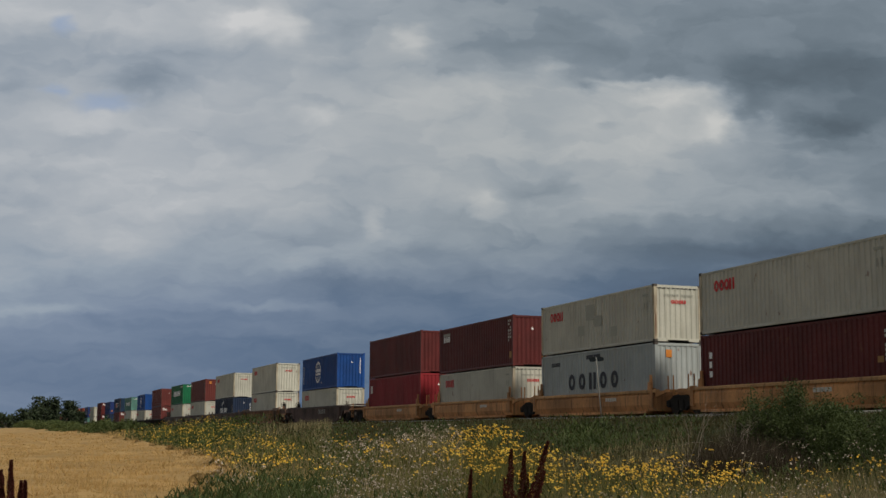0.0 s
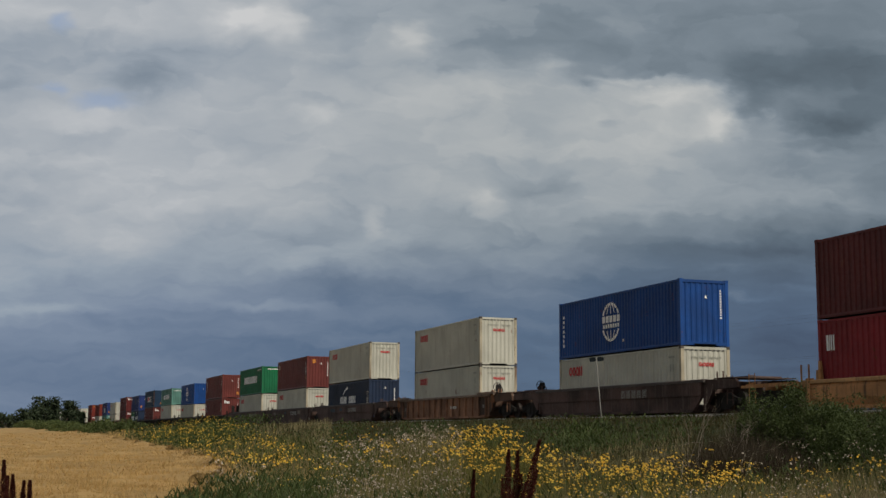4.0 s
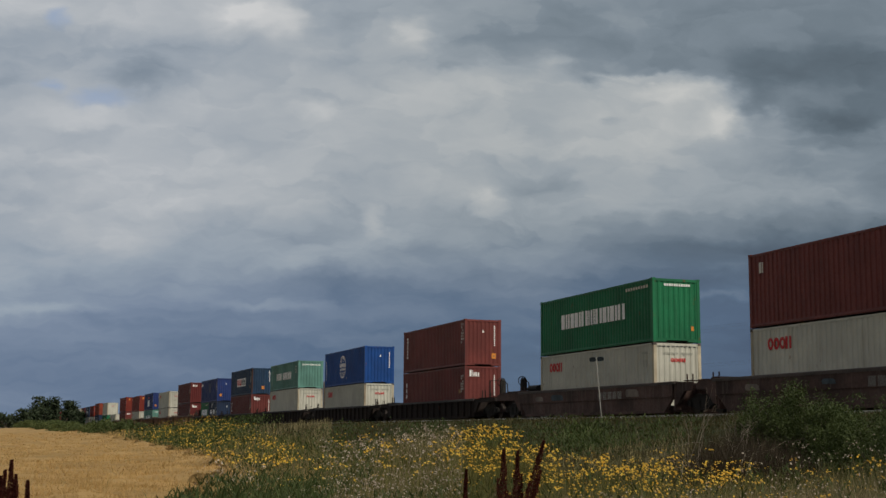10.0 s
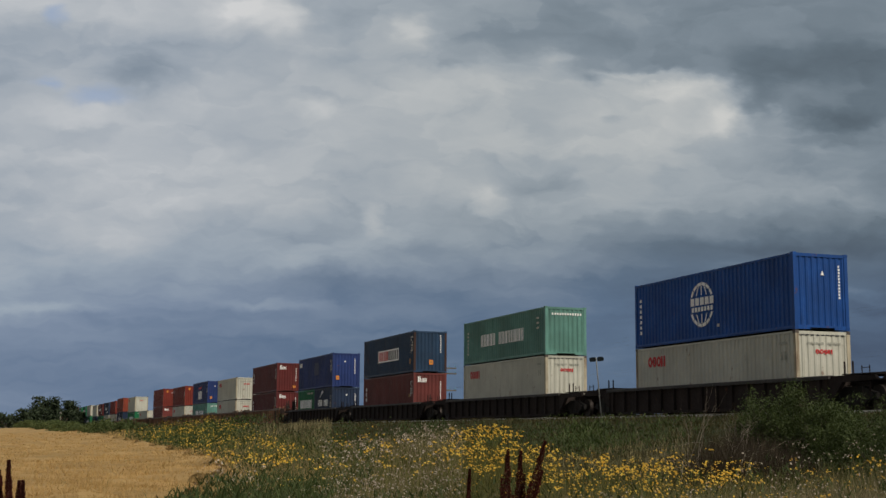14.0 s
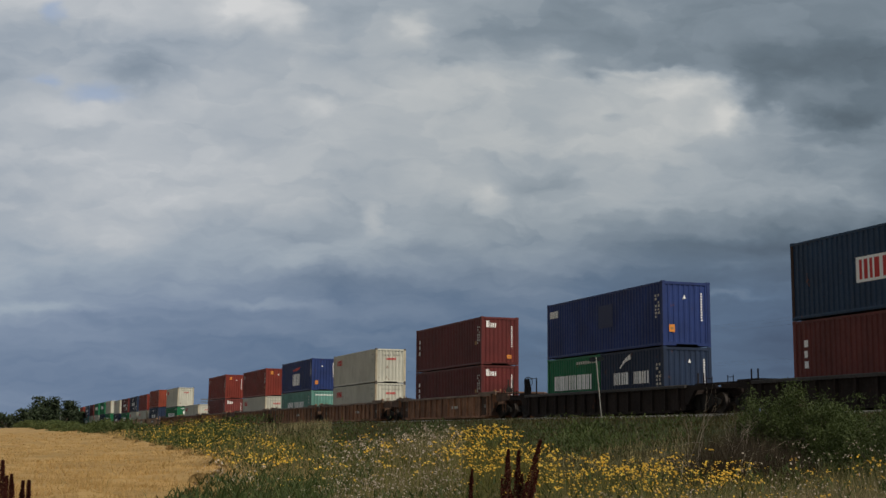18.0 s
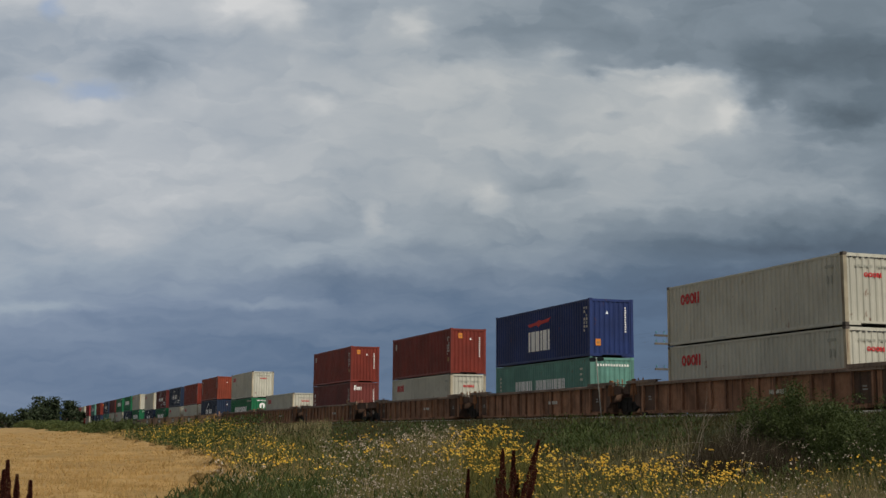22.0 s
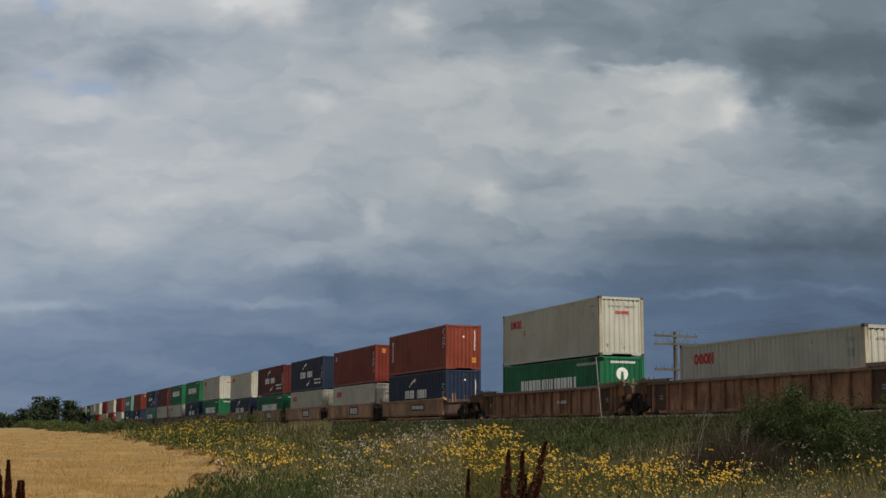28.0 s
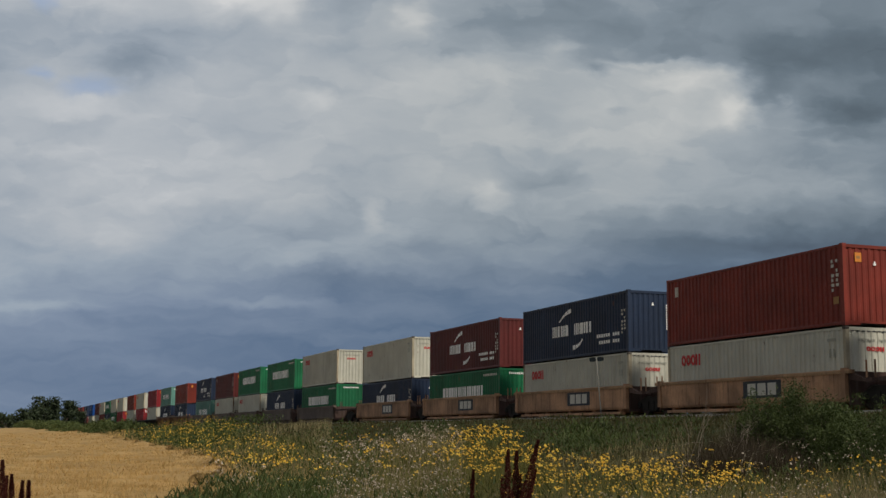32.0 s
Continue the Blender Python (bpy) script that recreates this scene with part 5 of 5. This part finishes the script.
    for az0, az1, d0, d1, n, lo, hi in ((14.5, 20.8, 28, 42, 190, 0.55, 0.85), (14.5, 20.8, 12.5, 25, 380, 0.45, 0.80), (10, 15, 12.5, 20, 110, 0.5, 0.8), (22, 40, 12, 15.5, 480, 0.4, 0.80), (9, 12, 20, 30, 50, 0.6, 0.85), (33, 39.5, 16, 19, 40, 0.7, 0.95)):
        x, y, d = fan(rng, n, az0, az1, d0, d1)
        at = np.stack([x, y, ground_z(x, y) + rng.uniform(lo, hi, n)], -1)
        at = np.repeat(at, 5, 0) + rng.normal(0, 1, (n * 5, 3)) * [0.07, 0.07, 0.05]
        v, f = head_arrays(rng, at, np.repeat(np.maximum(0.007, d * 0.00055), 5) * rng.uniform(0.35, 1.6, n * 5), 0.8, 5)
        hv.append(v)
        hf.append(f + hb)
        hb += len(v)
    bulk("seed_heads", np.concatenate(hv), np.concatenate(hf), fluff, "pale dry thistle and seed heads", "seed heads")
    # dead brown brush in front of the bank, and painted shade before the bush
    brown = leafy("dead brush and bush shade", (0.030, 0.024, 0.015), (0.085, 0.066, 0.042), 0.9, 0.05)
    # beyond 33 degrees the dark stalks stand in for the bush's lower shade
    x, y, d = fan(rng, 13000, 30.2, 36.0, 19.0, 21.8, soft=0.5)
    blades("dead_brush", rng, x, y, rng.uniform(0.3, 1.15, len(x)) * np.interp(np.degrees(np.arctan2(x, y)), [30, 32.0, 34.0, 36], [0.4, 1.0, 0.95, 0.55]), np.full(len(x), 0.010), 0.5, brown, "dead brown brush and old stalks, partly standing in for bush shade", "brush")


def pale_stalks():
    """Three bleached stalks that lean out of the brush."""
    m = surface("bleached stalk", (0.26, 0.225, 0.155), 0.85, 0.0, 8.0, 0.2, 0.1)
    for az, d, high, lean in ((30.4, 19.0, 0.90, 0.10), (32.6, 19.2, 0.86, 0.34), (33.0, 19.0, 0.88, 0.30)):
        x, y = d * math.sin(radians(az)), d * math.cos(radians(az))
        bm = bmesh.new()
        tube(bm, [(lean * u * u * 0.8, 0, high * u) for u in (0, 0.3, 0.6, 0.85, 1.0)], [0.004, 0.004, 0.005, 0.006, 0.003], 6)
        me = bpy.data.meshes.new("dry_stalk")
        bm.to_mesh(me)
        bm.free()
        me.materials.append(m)
        ob = tagged(new("dry_stalk", me), "bleached leaning stalk in the verge", "dry stalk", "bleached stalks in the verge")
        ob.matrix_basis = pose(x, y, float(ground_z(x, y)) - 0.03)


def branch_tree(bm, rng, foot, way, length, radius, depth, ends):
    """A limb that forks; the ends are kept for the leaves."""
    pts, r, p, d = [Vector(foot)], [radius], Vector(foot), Vector(way).normalized()
    for k in range(3):
        d = (d + Vector(rng.normal(0, 0.16, 3))).normalized()
        p = p + d * length / 3
        pts.append(p.copy())
        r.append(radius * (1 - 0.18 * (k + 1)))
    tube(bm, pts, r, 5)
    if depth == 0:
        ends.append(p)
        return
    for k in range(int(rng.integers(2, 4))):
        q = (d + Vector(rng.normal(0, 0.55, 3)) + Vector((0, 0, 0.15))).normalized()
        branch_tree(bm, rng, p if k else pts[2], q, length * rng.uniform(0.6, 0.85), radius * 0.5, depth - 1, ends)


def leafy_plant(name, seed, foot, high, spread, leaves, size, material, bark, label, category, stems=1, depth=3, low=0.0, group="", loose=1.0, fill_in=0.45):
    """A tree or bush: tapered trunk or stems with limbs, and a crown of many small leaves round their ends."""
    rng = np.random.default_rng(seed)
    root = new(name)
    root.matrix_basis = pose(*foot)
    tagged(root, label, category, group)
    ends = []
    for k in range(stems):
        bm = bmesh.new()
        a = rng.uniform(0, 6.28)
        off = 0.25 * spread * (stems > 1)
        branch_tree(bm, rng, (off * math.cos(a), off * math.sin(a), -0.1), (0.7 * math.cos(a) * (stems > 1), 0.7 * math.sin(a) * (stems > 1), 1.0), high * 0.36, high * (0.035 if stems == 1 else 0.014), depth, ends)
        me = bpy.data.meshes.new("stem")
        bm.to_mesh(me)
        bm.free()
        me.materials.append(bark)
        new("trunk" if stems == 1 else "stem", me).parent = root
    ends = np.array([list(p) for p in ends])
    top = ends[:, 2].max()
    ends = ends * [spread / max(0.1, np.abs(ends[:, 0]).max()), spread / max(0.1, np.abs(ends[:, 1]).max()), high * 0.93 / top]
    # leaf clumps: pick an end, scatter round it
    pick = ends[rng.integers(0, len(ends), leaves)]
    pos = pick + rng.normal(0, 1, (leaves, 3)) * [spread * 0.17 * loose, spread * 0.17 * loose, high * 0.10 * loose]
    fill = rng.uniform(0, 1, leaves) < fill_in
    pos[fill, 2] = low * high + (pos[fill, 2] - low * high) * rng.uniform(0.15, 1.0, fill.sum())
    pos[:, 2] = np.clip(pos[:, 2], max(0.02, low * high), high * 1.04)
    n = leaves
    ax = rng.normal(0, 1, (n, 3))
    ax /= np.linalg.norm(ax, axis=1)[:, None]
    bx = np.cross(ax, rng.normal(0, 1, (n, 3)))
    bx /= np.linalg.norm(bx, axis=1)[:, None]
    s = size * rng.uniform(0.6, 1.3, n)[:, None]
    v = np.stack([pos - ax * s, pos + bx * s * 0.45, pos + ax * s, pos - bx * s * 0.45], 1).reshape(-1, 3)
    f = np.arange(n)[:, None] * 4 + np.array([0, 1, 2, 3])
    crown = bulk("crown", v, f, material, "", "")
    crown.parent = root
    return root


def dock_plant(name, foot, high, lean, seed, girth=1.0):
    """A ripe dock: a ribbed stem with a slim knotty spike of rust-brown seeds and a few upright side spikes."""
    rng = np.random.default_rng(seed)
    root = new(name)
    rust = leafy("ripe dock seeds", (0.050, 0.010, 0.008), (0.125, 0.030, 0.020), 0.85, 0.1)
    stem_mat = surface("dock stem", (0.11, 0.035, 0.022), 0.8, 0.0, 6.0, 0.3, 0.2)
    bow = rng.normal(0, 0.02)

    def axis(u, off=0.0, start=0.0):
        """Middle line of a spike; side spikes leave the stem at start and stand off by off."""
        w = np.clip((u - start) / (1.0 - start), 0, 1)
        return np.stack([lean * high * u ** 2 + bow * np.sin(3.0 * u) + off * w ** 0.6, 0.02 * np.sin(3 * u) + 0.5 * off * w ** 0.6, high * u], -1)

    bm = bmesh.new()
    tube(bm, [tuple(p) for p in axis(np.linspace(0, 0.97, 7))], [0.010, 0.010, 0.009, 0.008, 0.006, 0.004, 0.002], 6)
    me = bpy.data.meshes.new("stem")
    bm.to_mesh(me)
    bm.free()
    me.materials.append(stem_mat)
    st = new("stem", me)
    st.parent = root
    arms = [(0.0, 0.40, 1.0, 0.037, 5200)]
    for k in range(int(rng.integers(5, 8))):
        s = rng.uniform(0.42, 0.66)
        arms.append((rng.choice((-1, 1)) * rng.uniform(0.030, 0.075), s, s + rng.uniform(0.18, 0.30), 0.020, 1000))
    for i, (off, lo, hi, thick, n) in enumerate(arms):
        u = rng.uniform(0, 1, n) ** 0.9
        a = rng.uniform(0, 6.283, n)
        # whorls: knots along the spike, closer and smaller towards the tip
        knot = 0.55 + 0.45 * np.abs(np.sin(u * 26 + 1.7 * np.sin(5 * u + seed) + 0.8 * np.sin(a)))
        r = girth * thick * ((1.02 - u) ** 0.85 * knot + 0.05) * np.sqrt(rng.uniform(0.05, 1, n))
        at = axis(lo + (hi - lo) * u, off, lo) + np.stack([r * np.cos(a), r * np.sin(a), np.zeros(n)], -1)
        out = np.stack([np.cos(a) * 0.8, np.sin(a) * 0.8, rng.uniform(0.3, 1.2, n)], -1)
        out /= np.linalg.norm(out, axis=1)[:, None]
        side = np.cross(out, rng.normal(0, 1, (n, 3)))
        side /= np.linalg.norm(side, axis=1)[:, None]
        size = rng.uniform(0.004, 0.009, n)[:, None]
        v = np.stack([at - out * size * 0.4, at + side * size * 0.42, at + out * size, at - side * size * 0.42], 1).reshape(-1, 3)
        sp = bulk("seed_spike" if i == 0 else "side_spike", v, np.arange(n)[:, None] * 4 + np.array([0, 1, 2, 3]), rust, "", "")
        sp.parent = root
        if i == 0:
            sp["label"] = "dense rust-brown seed spike"
    return tagged(root, "ripe dock with a slim rust-brown seed spike, in the verge", "dock plant", "dock plants in the verge")


# ---- lineside things ----
def milepost():
    grey = surface("galvanised post", (0.36, 0.36, 0.34), 0.6, 0.3, 6.0, 0.2, 0.1)
    plate_m = surface("dull sign plate", (0.010, 0.014, 0.017), 0.9, 0.0, 4.0, 0.3, 0.1, gloss=0.1)
    ob = tagged(new("trackside_post"), "thin leaning grey post with two small dark plates beside the track", "sign post")
    x, y = 26.2, 51.3
    ob.matrix_basis = pose(x, y, float(ground_z(x, y)) - 0.02, 0, -5.2, 0)
    part("post", "milepost", lambda bm: tube(bm, [(0, 0, -0.15), (0, 0, 2.84)], 0.026, 8), grey, ob)
    for name, x0 in (("near plate", -0.195), ("far plate", 0.195)):
        part("plate", ("plate", name), lambda bm: prism(bm, [(x0 + 0.165 * math.copysign(abs(math.cos(a)) ** 0.6, math.cos(a)), 2.735 + 0.105 * math.copysign(abs(math.sin(a)) ** 0.7, math.sin(a))) for a in [2 * math.pi * (k + 0.5) / 16 for k in range(16)]], "y", -0.05, -0.036), plate_m, ob)


def telegraph_line():
    timber = surface("grey weathered pole timber", (0.13, 0.115, 0.10), 0.9, 0.0, 4.0, 0.3, 0.4)
    glass = surface("insulator glass", (0.10, 0.28, 0.33), 0.2, 0.0, 8.0, 0.2, 0.0)
    wire_m = surface("old line wire", (0.12, 0.115, 0.11), 0.6, 0.5, 5.0, 0.2, 0.0)
    first, arms = None, (5.15, 6.55, 7.0)
    base = 0.9
    for k in range(6):
        y = 61.5 + 38.2 * k
        if first is None:
            ob = tagged(new("telegraph_pole"), "old weathered timber telegraph pole with crossarms and insulators", "telegraph pole", "telegraph poles behind the railway")
            part("pole", "pole", lambda bm: tube(bm, [(0, 0, -1.0), (0, 0, 3.2), (0, 0, 7.25 - base)], [0.15, 0.13, 0.10], 10), timber, ob)
            for z in arms:
                part("crossarm", "crossarm", lambda bm: box(bm, -1.35, 1.35, -0.15, -0.06, -0.055, 0.055, 0.004), timber, ob, at=pose(0, 0, z - base))
                for i in range(6):
                    part("insulator", "insulator", lambda bm: tube(bm, [(0, 0, 0.0), (0, 0, 0.07), (0, 0, 0.08), (0, 0, 0.17)], [0.015, 0.015, 0.045, 0.03], 8), glass, ob, "glass insulator" if i == 0 else "", pose(-1.25 + 0.5 * i, -0.1, z - base + 0.055))
            part("brace", "brace", lambda bm: [tube(bm, [(s * 0.7, -0.12, arms[2] - base), (0, -0.12, arms[2] - base - 0.75)], 0.014, 5) for s in (-1, 1)], wire_m, ob)
            ob.matrix_basis = pose(36, y, base)
            first = ob
        else:
            copy_thing(first, pose(36, y, base, 0, 0, 1.5 * math.sin(k * 2.1)))
    for z in (5.15, 7.0):
        for i in (0, 2, 5):
            bm = bmesh.new()
            x = 36 - 1.25 + 0.5 * i
            for s in range(-1, 5):
                y0 = 61.5 + 38.2 * s
                tube(bm, [(x, y0 + 38.2 * u, z + 0.2 - 1.1 * u * (1 - u)) for u in (0, 0.17, 0.33, 0.5, 0.67, 0.83, 1)], 0.0019, 4)
            me = bpy.data.meshes.new("line_wire")
            bm.to_mesh(me)
            bm.free()
            me.materials.append(wire_m)
            tagged(new("line_wire", me), "thin sagging telegraph wire strung between poles", "wire", "telegraph wires", kind="structure")


def greenery():
    leaf = leafy("bush leaves", (0.040, 0.060, 0.018), (0.100, 0.132, 0.042), 0.6, 0.3)
    dark = leafy("far tree leaves", (0.030, 0.046, 0.024), (0.056, 0.078, 0.040), 0.6, 0.2)
    hedge = leafy("hedge leaves", (0.075, 0.105, 0.034), (0.165, 0.195, 0.070), 0.7, 0.4)
    bark = surface("grey brown bark", (0.085, 0.065, 0.05), 0.9, 0.0, 6.0, 0.35, 0.5)
    def stand(az, d, dz=0.0):
        x, y = d * math.sin(radians(az)), d * math.cos(radians(az))
        return (x, y, float(ground_z(x, y)) + dz)
    for seed, az, d, high, spread, n in ((1, 35.9, 22, 1.56, 1.10, 34000), (2, 37.7, 21.5, 1.34, 1.0, 24000), (3, 33.7, 22.5, 1.58, 0.42, 8000), (5, 34.7, 22.0, 1.52, 0.62, 14000), (4, 39.4, 20.5, 0.96, 0.95, 14000)):
        leafy_plant("bush", seed, stand(az, d), high, spread, n, 0.022, leaf, bark, "leafy green bush below the railway bank", "bush", stems=10, depth=3, group="bushes by the bank", loose=0.52, fill_in=0.5)
    # twiggy dead shrub beside it
    bm, rng = bmesh.new(), np.random.default_rng(31)
    for k in range(6):
        branch_tree(bm, rng, (rng.normal(0, 0.15), rng.normal(0, 0.15), -0.1), (rng.normal(0, 0.28), rng.normal(0, 0.28), 1.0), 0.74, 0.012, 3, [])
    me = bpy.data.meshes.new("dead_shrub")
    bm.to_mesh(me)
    bm.free()
    me.materials.append(surface("dead twigs", (0.25, 0.205, 0.16), 0.9, 0.0, 8.0, 0.3, 0.2))
    ob = tagged(new("dead_shrub", me), "bare grey-brown dead shrub beside the green bush", "shrub")
    ob.matrix_basis = pose(*stand(31.7, 20.6))
    for k, (px, y, high, spread) in enumerate(((14.0, 345, 6.6, 2.8), (17.0, 352, 8.2, 2.9), (10.5, 340, 5.2, 3.4), (24.0, 360, 7.2, 2.4), (19.2, 354, 7.0, 2.2), (7.0, 350, 4.2, 3.2), (21.5, 356, 4.6, 2.4), (27.0, 366, 4.4, 1.6))):
        leafy_plant("tree", 50 + k, (px, y, float(ground_z(px, y))), high, spread, 1500, 0.42, dark, bark, "dark leafy tree at the far bend of the railway", "tree", stems=1, depth=3, low=0.05, group="far trees by the railway")
    for k, (px, y, high, spread) in enumerate(((-3.0, 470, 8.5, 6.0), (-9.0, 480, 7.0, 6.0), (4.0, 500, 6.5, 5.0), (-15, 470, 9, 6.0))):
        leafy_plant("tree", 70 + k, (px, y, float(ground_z(px, y))), high, spread, 1100, 0.6, dark, bark, "dark leafy tree on the field edge in the distance", "tree", stems=1, depth=3, low=0.03, group="distant field trees")
    rng = np.random.default_rng(8)
    for k in range(44):
        y = 128 + 5.6 * k
        px = float(field_edge(y)) + 0.6 + 5.5 * rng.uniform(0, 1) ** 1.3
        leafy_plant("hedge_bush", 90 + k, (px, y, float(ground_z(px, y))), rng.uniform(1.0, 1.5) + 0.6 * ease((y - 170) / 120.0), rng.uniform(1.8, 3.0), 1300, 0.15, hedge, bark, "low green scrub bush on the railway verge", "bush", stems=4, depth=1, group="scrub along the verge")
    for k, (az, d, top, lean, girth) in enumerate(((20.95, 7.2, 1.355, 0.02, 1.3), (22.3, 7.0, 1.47, 0.04, 1.9), (22.75, 7.1, 1.46, 0.05, 1.9), (22.95, 7.0, 1.52, 0.13, 2.0),
                                                 (1.25, 7.0, 1.40, -0.005, 1.8), (0.94, 7.2, 1.345, 0.004, 1.8), (1.46, 7.1, 1.325, 0.0, 1.7), (2.05, 6.9, 1.30, 0.0, 1.8), (1.10, 7.3, 1.31, 0.0, 1.5), (1.70, 7.0, 1.295, 0.004, 1.6))):
        x, y, z = stand(az, d)
        ob = dock_plant("dock_plant", (x, y, z), top - z, lean, 200 + k, girth)
        ob.matrix_basis = pose(x, y, z)
        DOCKS.append((ob, (x, y, z), k))


DOCKS = []


def motions():
    """The clouds drift, the train rolls past at an even speed, the docks sway."""
    h = radians(HEADING)
    along = Vector((math.sin(h), math.cos(h), 0))
    def drift(t):
        p = Vector(EYE) - along * (67.0 * (t - 16.0) / 32.0)
        return pose(p.x, p.y, p.z, 0, 0, -HEADING)
    walk(clouds, [(t, drift(t)) for t in (-1.0, 0.0, 16.0, 32.0, 33.0)])
    for ob, (x, y, z) in MOVING:
        walk(ob, [(t, pose(x, y - SPEED * (t - 15.0), z)) for t in (-1.0, 0.0, 16.0, 32.0, 33.0)])
    per = SPEED / 0.42 / FPS
    for ob, e in WHEELS[:TURNING]:
        walk(ob, [((k - 1) / FPS, pose(0, e, 0.42, math.degrees(per * k), 0, 0)) for k in range(0, 963)])
    for ob, (x, y, z), k in DOCKS:
        rows = []
        for i in range(17):
            t = 2.0 * i
            rows.append((t, pose(x, y, z, 0.6 * math.sin(1.3 * i + k), 0.9 * math.sin(0.9 * i + 0.7 * k) + 0.5 * math.exp(-0.3 * i), 0)))
        walk(ob, rows)


ground_sheet()
railway()
load_train()
vegetation()
pale_stalks()
greenery()
milepost()
telegraph_line()
clouds = cloud_sheet()
motions()
